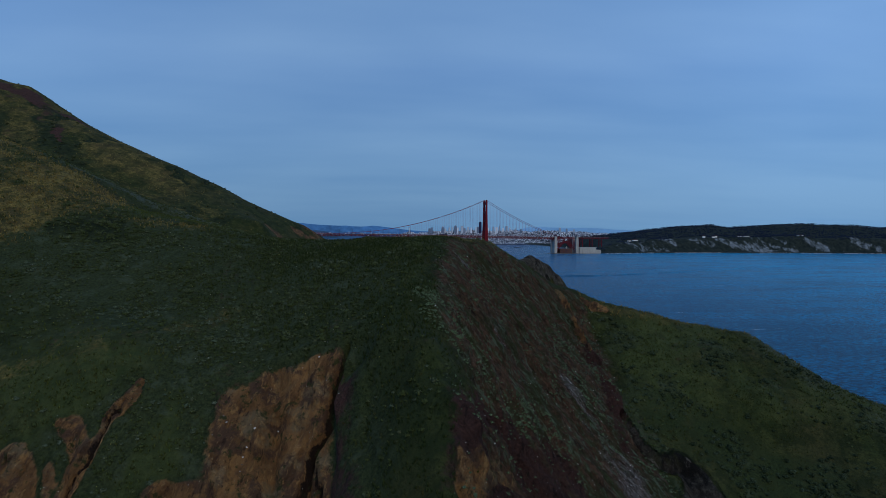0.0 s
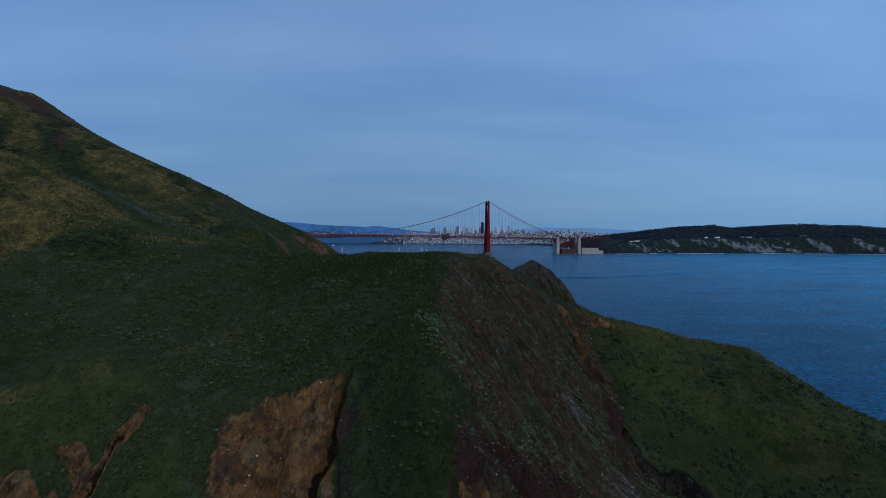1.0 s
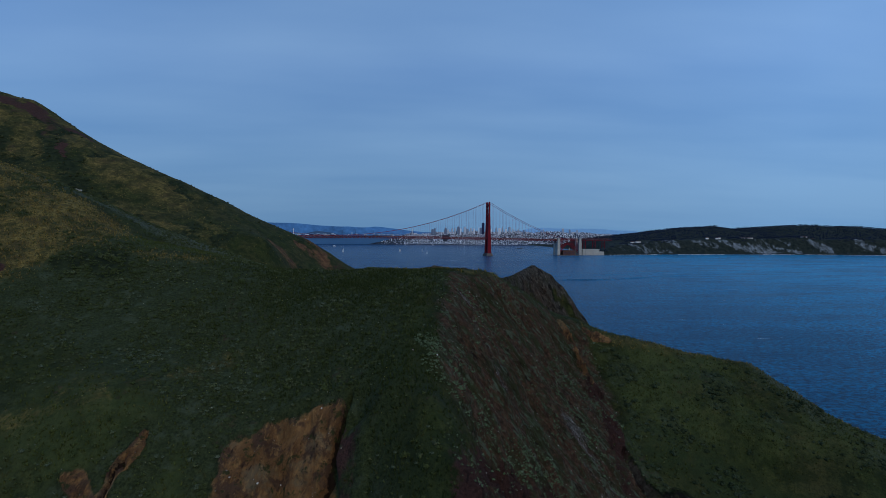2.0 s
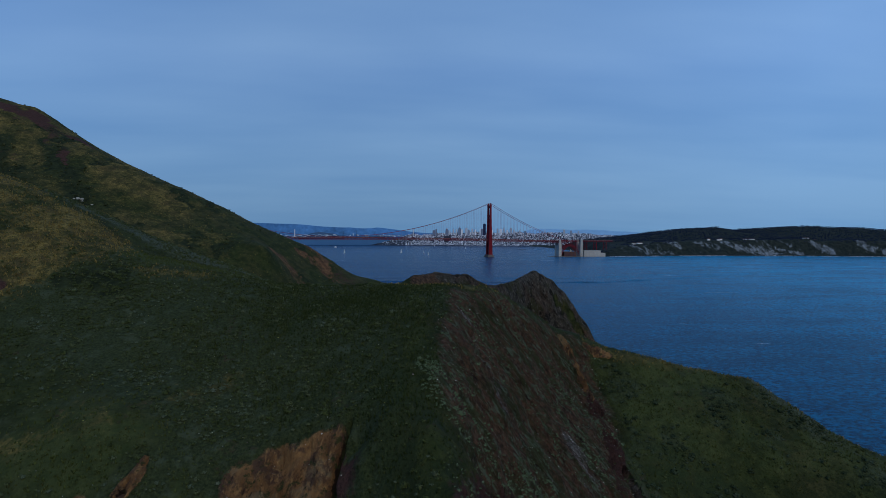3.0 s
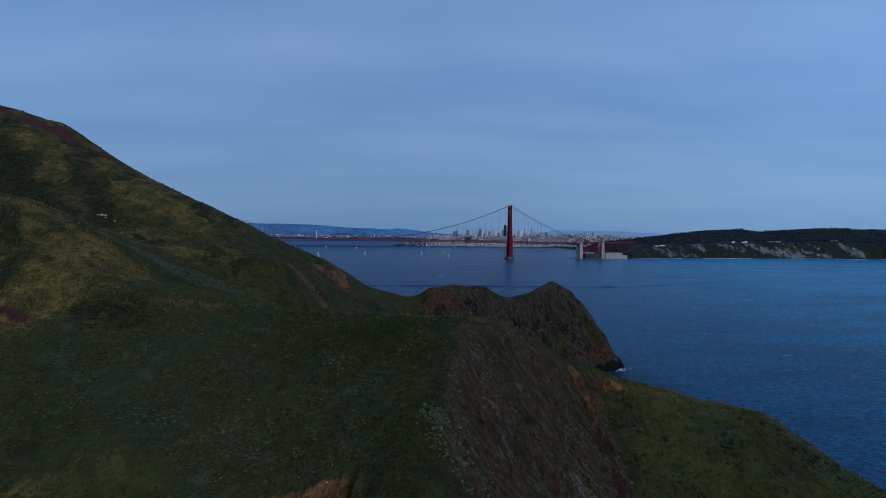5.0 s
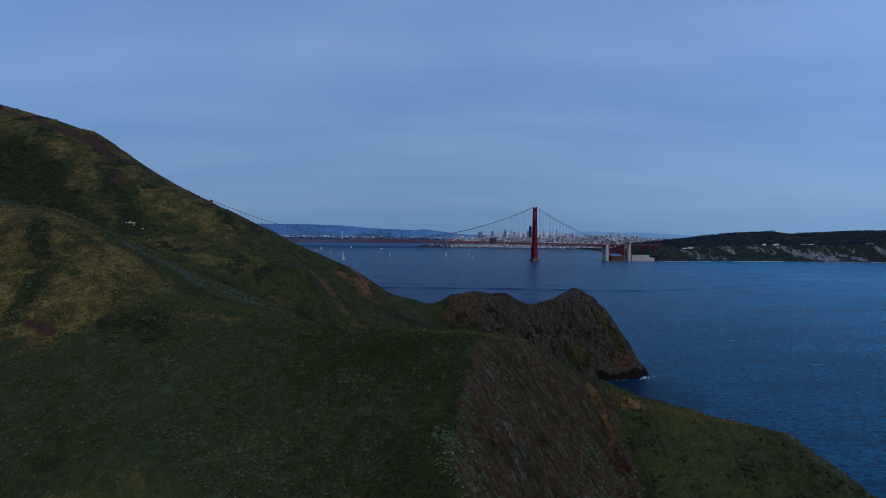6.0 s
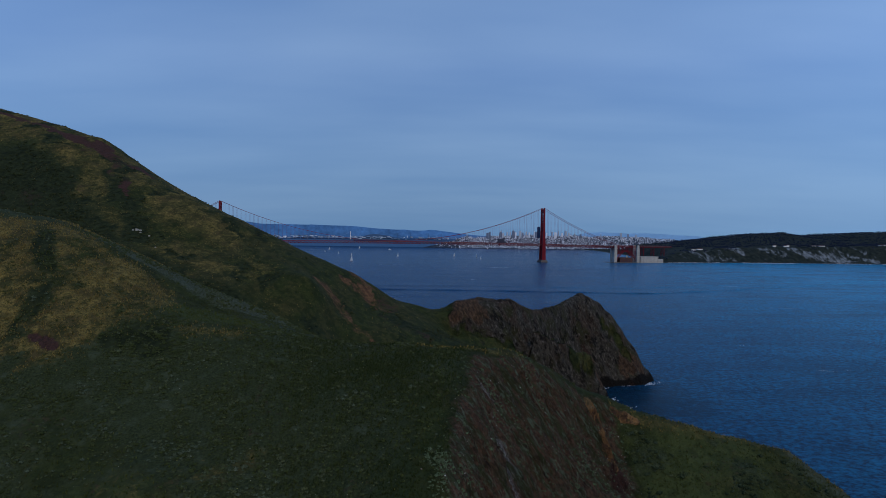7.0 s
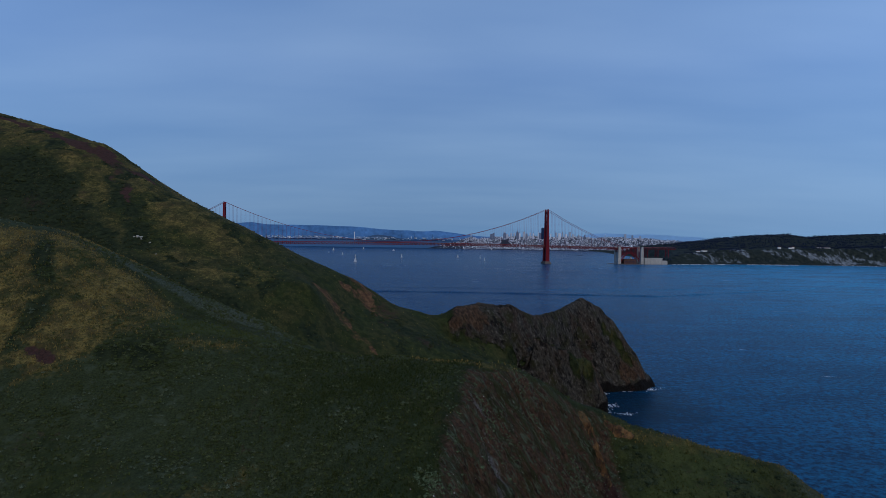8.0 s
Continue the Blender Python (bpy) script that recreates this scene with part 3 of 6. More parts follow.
def densify(line):
    out = [line[0]]
    for a, b in zip(line, line[1:]):
        gap = math.dist(a[:2], b[:2])
        far = 9 if max(abs(a[0]), a[1]) < 210 else 7 if a[0] > 0 and 380 < a[1] < 490 else 16
        n = max(1, round(gap / far))
        out += [tuple(a[i] + (b[i] - a[i]) * k / n for i in range(3)) for k in range(1, n + 1)]
    return out


def surface_through(lines):
    """The smooth surface that carries all the lines: weights and centres."""
    pts = []
    for line in lines:
        for p in densify(line):
            if all((p[0] - q[0]) ** 2 + (p[1] - q[1]) ** 2 > 4 for q in pts):
                pts.append(p)
    p = np.array(pts)
    d = np.sqrt(((p[:, None, :2] - p[None, :, :2]) ** 2).sum(-1) + 4.0)
    n = len(p)
    a = np.zeros((n + 3, n + 3))
    a[:n, :n] = -d - np.eye(n) * 0.02
    a[:n, n], a[:n, n + 1:] = 1, p[:, :2]
    a[n, :n], a[n + 1:, :n] = 1, p[:, :2].T
    return p, np.linalg.solve(a, np.r_[p[:, 2], 0, 0, 0])


CENTRES, WEIGHTS = surface_through(LINES)


def smooth_height(x, y):
    flat, n = np.stack([np.ravel(x), np.ravel(y)], 1), len(CENTRES)
    z = np.empty(len(flat))
    for k in range(0, len(flat), 20000):
        q = flat[k:k + 20000].astype(np.float32)
        d2 = (q[:, None, 0] - CENTRES[None, :, 0].astype(np.float32)) ** 2 + (q[:, None, 1] - CENTRES[None, :, 1].astype(np.float32)) ** 2 + 4
        z[k:k + 20000] = -np.sqrt(d2) @ WEIGHTS[:n].astype(np.float32) + WEIGHTS[n] + q @ WEIGHTS[n + 1:]
    return z.reshape(np.shape(x))


def near_line(x, y, line, width):
    """1 on the line, falling to 0 at width from it. The third number of a knot scales the width there."""
    best = np.full(np.shape(x), 1e9)
    for (ax, ay, aw), (bx, by, bw) in zip(line, line[1:]):
        dx, dy = bx - ax, by - ay
        t = np.clip(((x - ax) * dx + (y - ay) * dy) / (dx * dx + dy * dy), 0, 1)
        d = np.hypot(x - ax - t * dx, y - ay - t * dy) / (width * (aw + (bw - aw) * t))
        best = np.minimum(best, d)
    return 1 - np.clip(best, 0, 1)


def inside(x, y, corners, soft):
    """1 inside a plan outline, fading over soft metres."""
    inn, best = np.zeros(np.shape(x), bool), np.full(np.shape(x), 1e9)
    for (ax, ay), (bx, by) in zip(corners, corners[1:] + corners[:1]):
        cross = (ay > y) != (by > y)
        with np.errstate(divide="ignore", invalid="ignore"):
            inn ^= cross & (x < (bx - ax) * (y - ay) / (by - ay + 1e-12) + ax)
        dx, dy = bx - ax, by - ay
        t = np.clip(((x - ax) * dx + (y - ay) * dy) / (dx * dx + dy * dy), 0, 1)
        best = np.minimum(best, np.hypot(x - ax - t * dx, y - ay - t * dy))
    return np.clip(0.5 + np.where(inn, best, -best) / (2 * soft), 0, 1)


# ground cover, by plan outlines
ROCK_WALL = [(15.7, 147.6), (26.5, 153), (38, 159), (50, 160.5), (54, 159), (54.3, 141), (51, 123), (54, 111), (52, 98), (40, 62), (24, 52), (10, 60), (9, 72), (12.5, 86), (10.5, 93), (9, 100), (12.8, 128)]
SCARP = [(-24.6, 86.5), (-24.7, 88.4), (-24.1, 92), (-23.4, 94.1), (-20.4, 95.3), (-18.1, 96.9), (-13.7, 96.5), (-11.6, 97), (-8.5, 96.3), (-5.6, 95.4), (-5.5, 93.8), (-6.4, 91.6), (-7.4, 88.4), (-6.2, 86.3), (-6.2, 79), (-9, 72), (-24, 74), (-24.9, 84.8)]
SCARP_DARK = [(-5.5, 95), (-3.4, 91), (-2.1, 87.5), (-2, 84.7), (-2.7, 80.6), (-1.8, 72.3), (-4, 66), (-9, 72), (-6.2, 79), (-6, 86.1), (-6.6, 91.6)]
SPUR_BROWN = [(7.9, 75), (12.5, 86.5), (17.9, 92.8), (23.5, 97), (32, 102.8), (32.2, 100.1), (36.6, 98.4), (34, 80), (14, 56), (6.7, 60), (6.8, 67.5)]
SPUR_CLAY = [(8.2, 68), (9.7, 67.5), (11.5, 70.2), (12.4, 69.2), (15.4, 78.5), (17.1, 79), (18.1, 77.9), (9.8, 62), (8, 64)]
BARE_EARTH = ([(-56, 92), (-53.7, 91.6), (-52.5, 91.9), (-50.4, 91.6), (-48.4, 89.9), (-46.6, 87.3), (-45.3, 84), (-46, 76), (-56, 80)],
              [(-46.2, 88.3), (-45.6, 88.8), (-44.6, 87.9), (-43.3, 86.1), (-43.7, 84.6), (-45.1, 86)],
              [(-47.2, 93.2), (-44.4, 93.6), (-42.5, 91.6), (-40.5, 89.7), (-40.3, 88.4), (-40.9, 87.2), (-41.3, 85), (-43, 84), (-42.9, 86.4), (-42.8, 88.3), (-44, 90), (-46, 91.6)],
              [(-31.6, 83.2), (-29.6, 83.9), (-27.7, 83.6), (-24.6, 84), (-24.6, 76), (-31, 77)])
POINT = [(12, 394), (14, 376), (36, 378), (54, 384), (66, 384), (96, 382), (130, 396), (186, 455), (186, 510), (110, 520), (40, 440)]
YELLOW_GRASS = [(-170, 215), (-142, 206), (-128, 209), (-114, 205), (-86, 190), (-74.7, 184.5), (-70, 172), (-70, 159), (-76, 153), (-80, 149), (-82, 144), (-94, 139), (-130, 140), (-180, 180)]
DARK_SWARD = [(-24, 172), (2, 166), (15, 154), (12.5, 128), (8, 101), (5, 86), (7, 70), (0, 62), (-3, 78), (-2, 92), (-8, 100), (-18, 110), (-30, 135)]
DARK_SCRUB = [(-330, 372), (-262, 369), (-242, 369.6), (-221, 363.5), (-207, 357), (-197, 344), (-184, 332), (-171, 322), (-161, 313), (-150, 306), (-122, 294), (-104, 288), (-80, 284), (-78, 262), (-140, 258), (-240, 270), (-330, 300)]
FRESH_SLOPE = [(-60, 114), (-48, 112), (-36, 106), (-28, 99), (-26, 92), (-27, 80), (-40, 70), (-60, 80), (-66, 98)]
CLIFF_TURF = (([(134, 480, 0.6), (140, 479, 1), (148, 476, 1.1), (155, 474, 0.8)], 7.0), ([(84, 399, 0.6), (98, 401, 1), (107, 402, 0.7)], 6.0), ([(30, 400, 0.6), (48, 408, 1), (58, 410, 0.7)], 5.0), ([(12, 372, 1), (36, 378, 1), (54, 384, 0.8)], 7.0))
BARE_RUNS = (([(-36.6, 97, 0.4), (-37, 95, 1.0), (-37.8, 93.6, 1.2), (-39.1, 92.4, 0.7), (-39.5, 90.1, 0.6), (-39.9, 88, 0.7), (-40.6, 86.6, 0.8), (-41.4, 84, 0.9), (-42, 78, 1)], 1.5), ([(54, 158.8, 0.5), (57, 157.6, 1), (60, 156.6, 0.5)], 2.0), ([(47.8, 159.4, 0.5), (49, 156, 1), (50, 151.7, 0.8), (51, 144, 0.4)], 2.2))


def band(x, y, line, width, most=1.0):
    return most * step(0.0, 0.6, near_line(x, y, line, width))


def cover(x, y, z, slope):
    near = step(235, 215, y)
    wob = 1.0 + 2.2 * (1 - near)
    x0, y0 = x, y
    x, y = x + wob * (1.3 * fbm(x, y, 8, 4, 40) + 0.5 * fbm(x, y, 2.2, 3, 41)), y + wob * (1.3 * fbm(x, y, 8, 4, 50) + 0.5 * fbm(x, y, 2.2, 3, 51))
    fx, fy = 0.55 * x + 0.45 * x0, 0.55 * y + 0.45 * y0
    point = inside(x, y, POINT, 3)
    wall = inside(x, y, ROCK_WALL, 3.2)
    # bare soil
    soil = inside(x, y, SCARP, 1.1) * (0.9 + 0.55 * fbm(x, y, 3.2, 4, 42, 0.6))
    for outline in BARE_EARTH:
        soil = np.maximum(soil, inside(fx, fy, outline, 0.5))
    soil = np.maximum(soil, 0.9 * inside(fx, fy, SPUR_CLAY, 0.8))
    for line, w in BARE_RUNS:
        soil = np.maximum(soil, step(0.0, 0.5, near_line(fx, fy, line, w)))
    runs = 0 * x
    for line, w, most in (([(-46, 367, 0.6), (-43, 365.8, 1), (-37.8, 363.4, 1.2), (-34.7, 352.8, 0.9), (-30, 347, 0.5)], 5.0, 1.1), ([(-49, 356, 0.6), (-41, 352, 0.7)], 5.0, 0.9), ([(-62, 327, 0.5), (-53, 327, 1), (-46, 322, 0.9), (-37, 313, 0.7), (-24, 307, 0.4)], 5.0, 0.85), ([(-27, 353, 0.5), (-20, 350, 0.5)], 5, 0.8)):
        runs = np.maximum(runs, most * step(0.0, 0.6, near_line(x, y, line, 1.5 * w)) * (0.7 + 0.7 * fbm(x, y, 7, 4, 57)))
    # dark red earth
    red = step(0.0, 0.45, near_line(x, y, [(-320, 411, 0.3), (-280, 404, 0.4), (-260, 396, 0.45), (-242, 391.7, 0.4), (-218, 382.5, 0.8), (-207, 384, 1.1), (-196, 380, 1.0), (-185, 380, 0.6), (-170, 371, 0.3)], 7))
    red = np.maximum(red, step(0.0, 0.45, near_line(x, y, [(-200, 379, 0.9), (-194, 374, 0.8), (-179, 356, 0.5), (-171, 344, 0.2)], 8)))
    red = np.maximum(red, 0.4 * near_line(x, y, [(-150, 352, 1), (-110, 336, 1), (-80, 330, 1)], 14))
    red = np.maximum(red, (0.72 + 0.6 * fbm(x, y, 4.5, 4, 44)) * np.maximum(inside(x, y, SCARP_DARK, 1.2), inside(x, y, SPUR_BROWN, 2.6) * (1 - 0.6 * soil)))
    red = np.maximum(red, (0.7 + 0.7 * fbm(x, y, 5, 4, 43)) * band(x, y, [(50.5, 148, 0.7), (51.3, 140, 1), (50.4, 129, 1), (48.7, 120, 0.9), (47.7, 113, 0.8)], 3.4))
    red = np.maximum(red, np.where(near > 0.5, 0.36, 0.5) * step(0.1, 0.5, fbm(x, y, 16, 5, 45, 0.65)))
    red = np.maximum(red, 0.7 * band(x, y, [(-94, 150, 0.6), (-88, 147, 0.8)], 4))
    # dark scrub lines and hollows, which part the dry grass
    dark = 0.97 * inside(x, y, DARK_SCRUB, 6) * (0.8 + 0.4 * fbm(x, y, 20, 4, 56))
    for line, w in (([(-191, 364, 0.4), (-180, 352, 0.8), (-169, 339, 1), (-157, 325, 1), (-149, 312, 1)], 9), ([(-120, 196, 0.8), (-114.7, 185.5, 1), (-107, 174, 1), (-101, 161, 1.1), (-99, 150, 0.7)], 4.2), ([(-76, 152, 0.8), (-68, 158, 1), (-64, 150, 1)], 6), ([(-30, 345, 0.7), (0, 340, 1), (20, 350, 1)], 12)):
        dark = np.maximum(dark, band(x, y, line, w, 0.95) * np.clip(0.75 + 0.8 * fbm(x, y, 6, 4, 59), 0, 1))
    dark = np.maximum(dark, 0.9 * step(0.14, 0.36, fbm(x, y, 15, 6, 33, 0.65)) * step(240, 260, y))
    silver = band(x, y, [(-112, 209, 0.5), (-93, 205, 0.9), (-75, 200, 1), (-58, 199, 1), (-40, 193, 0.7)], 10)
    silver = np.maximum(silver, (0.55 + 0.6 * fbm(x, y, 7, 4, 39)) * band(x, y, [(100, 148, 0.5), (108, 140, 0.8), (118, 126, 1), (130, 112, 1), (146, 98, 1)], 17))
    # dry grass
    dry = inside(x, y, YELLOW_GRASS, 4) * (0.74 + 1.3 * fbm(x, y, 9, 6, 8, 0.68)) * (1 - 0.75 * silver)
    dry = np.maximum(dry, (0.74 + 1.1 * fbm(x, y, 19, 6, 9, 0.72)) * step(225, 250, y) * (0.25 + 0.75 * step(-40, -110, x0)) * (1 - 0.5 * point))
    dry = np.maximum(dry, 0.9 * step(235, 260, y) * near_line(x, y, [(-420, 452, 1), (-292, 412, 1), (-250, 407, 1), (-213, 397, 0.7)], 9))
    dry = np.maximum(dry, 1.0 * near_line(x, y, [(-240, 255, 1), (-168, 240, 1), (-129, 225, 1), (-108, 217, 0.8), (-90, 212, 0.5)], 11))
    dry = np.maximum(dry, 0.6 * near_line(x, y, [(-60, 158, 1), (-47, 160, 1)], 6))
    dry = np.maximum(dry, 0.75 * near_line(x, y, [(2, 160, 0.6), (10, 157, 1), (17, 153, 1), (30, 154, 0.6)], 4))
    dry = np.maximum(dry, 0.65 * near_line(x, y, [(54, 159, 0.5), (62, 157, 0.7), (88, 158, 1), (100, 153, 1), (120, 133, 0.8)], 6))
    dry = np.maximum(dry, (0.42 + 0.9 * fbm(x, y, 5, 5, 55, 0.65)) * near_line(x, y, [(-62, 104, 0.8), (-48, 106, 1), (-36, 110, 1), (-24, 118, 0.6)], 9))
    dry = dry * (1 - 0.9 * np.clip(dark, 0, 1)) * np.where(near > 0.5, 1.0, 0.74)
    # green cover
    scrub = step(-0.35, 0.2, fbm(x, y, 40, 5, 21)) * near * (1 - step(0.3, 0.7, dry)) * (1 - 0.75 * step(-8, 8, x0) * step(150, 120, y0) * step(24, 14, x0))
    scrub = np.maximum(np.maximum(scrub, dark), silver)
    right = step(52, 60, x0) * near
    scrub = np.where(right > 0.5, 0.85 * step(-0.1, 0.3, fbm(x, y, 6, 5, 47, 0.6)), scrub)
    fresh = np.maximum(inside(x, y, FRESH_SLOPE, 5) * (0.75 + 0.6 * fbm(x, y, 9, 4, 58)), right * (0.62 + 0.9 * fbm(x, y, 12, 4, 52, 0.6)) * step(40, 50, z))
    fresh = np.maximum(fresh, band(x, y, [(-70, 172, 0.8), (-62, 172, 1), (-50, 172, 0.8), (-40, 172, 0.5)], 11, 0.8))
    scrub = scrub * (1 - 0.6 * step(0.4, 0.8, fresh) * (1 - right))
    # a darker green: middle of the near slope, far scrub, lower right
    dark_green = inside(x, y, DARK_SWARD, 16) * (0.62 + 0.8 * fbm(x, y, 12, 5, 46, 0.65))
    dark_green = np.maximum(dark_green, 0.8 * np.clip(dark, 0, 1) * step(240, 260, y))
    dark_green = np.maximum(dark_green, step(0, 0.7, near_line(x, y, [(58, 132, 0.4), (72, 122, 0.8), (84, 110, 1), (92, 98, 1)], 16)) * (0.6 + 0.7 * fbm(x, y, 9, 5, 54, 0.65)))
    red = red * np.where(near > 0.5, 1.0, 0.75 + 0.7 * fbm(x, y, 14, 5, 49))
    # sea cliffs
    turf = 0 * x
    for line, w in CLIFF_TURF:
        turf = np.maximum(turf, band(x, y, line, w))
    crag = point * step(0.62, 1.0, slope + 0.4 * fbm(x, y, 14, 4, 3)) * (1 - turf * np.clip(0.8 + fbm(x, y, 5, 4, 5), 0, 1))
    crag = np.maximum(crag, point * 0.8 * step(12, 20, x0) * step(0.0, 0.6, near_line(x, y, [(p[0], p[1], 1) for p in POINT_CREST], 8)))
    dry = np.maximum(dry, 0.3 * turf * (0.8 + fbm(x, y, 6, 4, 6)) * step(70, 90, x0))
    crag = np.maximum(crag, step(6, 2.5, z + 2 * fbm(x, y, 9, 3, 4)))
    rust = np.maximum(band(x, y, [(14, 384, 1), (20, 388, 1), (30, 392, 0.8), (38, 394, 0.4)], 9), band(x, y, [(150, 468, 0.8), (160, 471, 1), (167, 472, 1)], 7))
    rust = np.maximum(rust, band(x, y, [(80, 400, 0.5), (96, 402, 0.8), (108, 405, 1), (114, 406, 0.8)], 4, 0.8))
    wet_shade = step(8, 3, z + 3.5 * fbm(x, y, 7, 4, 48))
    # seams and scree, and the shade of open cracks drawn in dark
    u, v = 0.78 * x0 + 0.63 * y0, 0.63 * x0 - 0.78 * y0
    vein = np.where(soil > 0.3, fbm(2.6 * x0 + 0.9 * y0, 0.6 * y0 - 0.25 * z, 5.5, 5, 70, 0.66), fbm(2.0 * u + 0.25 * v, 0.5 * v, 6.5, 6, 71, 0.72))
    scree = np.maximum(near_line(x, y, [(16, 136, 0.4), (18.5, 128.3, 0.8), (20.5, 122, 1), (21.6, 117, 0.8), (22, 110, 0.4)], 4.0), near_line(x, y, [(36.5, 130, 0.3), (37.4, 126, 0.7), (38.6, 117, 0.9), (42, 113, 1.1), (44.2, 108, 1.2), (45.8, 103, 1.2), (48, 96, 1.2)], 6.0))
    scree = step(0.0, 1.0, scree) * np.clip(0.6 + 1.3 * fbm(2.2 * u, 0.45 * v, 5, 5, 73, 0.65), 0, 1)
    vein = np.where(near > 0.5, vein, np.minimum(vein, 0.05))
    for line, w in (([(-17.6, 96.4, 0.7), (-16.8, 94.2, 1), (-15.4, 91.5, 0.7)], 0.9), ([(-7.3, 95, 0.7), (-8.1, 92.4, 1), (-8.9, 90.5, 0.7)], 1.0), ([(-11.2, 88, 0.7), (-13, 85.9, 1), (-14.2, 83.5, 0.8)], 1.0), ([(-24, 86, 0.8), (-22, 83.5, 1)], 1.2), ([(-8.4, 85.6, 0.8), (-7.6, 82, 1), (-7.6, 77, 1)], 1.0)):
        vein = np.maximum(vein, 0.5 * step(0.0, 0.6, near_line(fx, fy, line, w)) * soil)
    # vein pushed low along the cracks, which paints their shade nearly black
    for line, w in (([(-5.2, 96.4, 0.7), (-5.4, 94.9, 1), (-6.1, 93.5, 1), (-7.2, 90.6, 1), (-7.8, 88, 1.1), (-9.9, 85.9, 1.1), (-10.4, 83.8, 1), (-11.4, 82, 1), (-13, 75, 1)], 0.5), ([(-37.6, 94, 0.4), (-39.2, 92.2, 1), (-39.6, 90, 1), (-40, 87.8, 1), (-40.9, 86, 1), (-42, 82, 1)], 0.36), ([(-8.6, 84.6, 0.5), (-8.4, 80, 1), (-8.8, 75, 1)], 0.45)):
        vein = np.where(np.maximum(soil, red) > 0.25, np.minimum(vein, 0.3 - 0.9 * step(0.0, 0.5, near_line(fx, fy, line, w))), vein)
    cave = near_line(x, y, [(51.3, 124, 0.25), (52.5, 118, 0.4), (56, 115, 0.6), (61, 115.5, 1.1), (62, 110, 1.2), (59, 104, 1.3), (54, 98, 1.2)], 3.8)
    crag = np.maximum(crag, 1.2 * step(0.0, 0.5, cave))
    # the recess's shade, painted nearly black in the core of the cave
    wet_shade = np.maximum(wet_shade, 0.6 * step(0.35, 0.8, cave))
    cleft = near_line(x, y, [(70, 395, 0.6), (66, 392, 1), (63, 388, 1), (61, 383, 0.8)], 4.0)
    # shade of the cleft and the creek, added to the waterline's dark mask
    wet_shade = np.maximum(np.maximum(wet_shade, 0.8 * step(0.3, 0.8, cleft)), 0.75 * band(x, y, [(84, 412, 0.5), (98, 418, 1), (112, 424, 1.2), (128, 436, 1)], 9))
    return {"vein": 0.5 + 0.62 * vein, "scree": scree, "cave": cave, "cleft": cleft, "rust": np.maximum(rust, runs), "runs": runs, "dark": np.clip(dark, 0, 1), "silver": silver, "fresh": np.clip(fresh, 0, 1), "dark_green": np.clip(dark_green, 0, 1), "wet_shade": wet_shade, "rock": wall, "crag": crag, "soil": soil, "red": red, "dry": np.clip(dry, 0, 1), "scrub": np.clip(scrub, 0, 1)}


def relief(x, y, z, gx, gy, m):
    """The headland's own roughness, outward from its surface: swells, gullied rock, torn soil."""
    near = step(240, 220, y)
    out = 0.7 * fbm(x, y, 26, 4, 60) + 0.25 * fbm(x, y, 5, 4, 61)
    # ribs that run down the rocky wall
    u, v = 0.80 * x + 0.60 * y, 0.60 * x - 0.80 * y
    ribs = 1 - 2 * np.abs(fbm(u * 2.6 + 0.25 * v, v * 0.5, 10, 4, 62))
    out += m["rock"] * near * (1.7 * ribs - 0.9 + 1.6 * (m["vein"] - 0.5) + 0.9 * fbm(x, y + 0.5 * z, 3.0, 5, 63, 0.65))
    # broken faces on the point: broad leaning facets, upright ribs and finer breaks, calmer along the crest
    a, b = x + 0.45 * y, 0.85 * z + 0.35 * y
    facets = np.abs(fbm(a + 0.5 * b, b * 0.45, 30, 2, 64)) * 2 - 0.5
    posts = 1 - 2 * np.abs(fbm(a + 0.5 * b, b * 0.4, 11, 4, 65))
    breaks = 1 - 2 * np.abs(fbm(a + 0.4 * b, b * 0.6, 4.5, 3, 68))
    calm = 1 - 0.9 * step(0.0, 0.7, near_line(x, y, [(p[0], p[1], 1) for p in POINT_CREST], 11))
    out += inside(x, y, POINT, 5) * (1 - near) * calm * (3.4 * facets + 1.9 * posts - 1.0 + 1.2 * breaks + 1.0 * fbm(a, b, 7, 4, 72)) * step(-4, 6, z)
    out += inside(x, y, POINT, 5) * (1 - near) * (1.2 * fbm(x, y, 9, 4, 74, 0.6) + 0.4) * step(-4, 6, z)
    out -= 3.5 * step(0.2, 1.0, m["cleft"])
    cuts = 1 - 2 * np.abs(fbm(x * 2.2 + 0.5 * y, 0.55 * y - 0.3 * z, 9, 5, 66))
    out += np.maximum(m["soil"], 0.8 * m["red"]) * near * (1.6 * cuts - 1.1 + 3.0 * (m["vein"] - 0.5) + 0.9 * fbm(x, y + 0.6 * z, 2.4, 4, 67))
    crack = near_line(x, y, [(-5.3, 96, 0.5), (-6.1, 93.5, 1), (-7.2, 90.6, 1), (-7.8, 88, 1), (-9.9, 85.9, 1), (-10.6, 83, 1.2), (-12, 78, 1.2)], 0.8)
    out += 1.2 * inside(x, y, SCARP_DARK, 0.5)
    out -= 1.8 * step(0, 0.9, crack)
    out -= 2.6 * step(0.25, 1.0, m["cave"]) * (0.8 + 0.4 * fbm(x, y, 3, 4, 69))
    lip = near_line(x, y, [(-24, 95, 1), (-17.5, 98.2, 1), (-12, 99, 1), (-6, 97.6, 1)], 1.6)
    out += 0.6 * lip
    norm = np.sqrt(1 + gx * gx + gy * gy)
    return -gx / norm * out, -gy / norm * out, out / norm


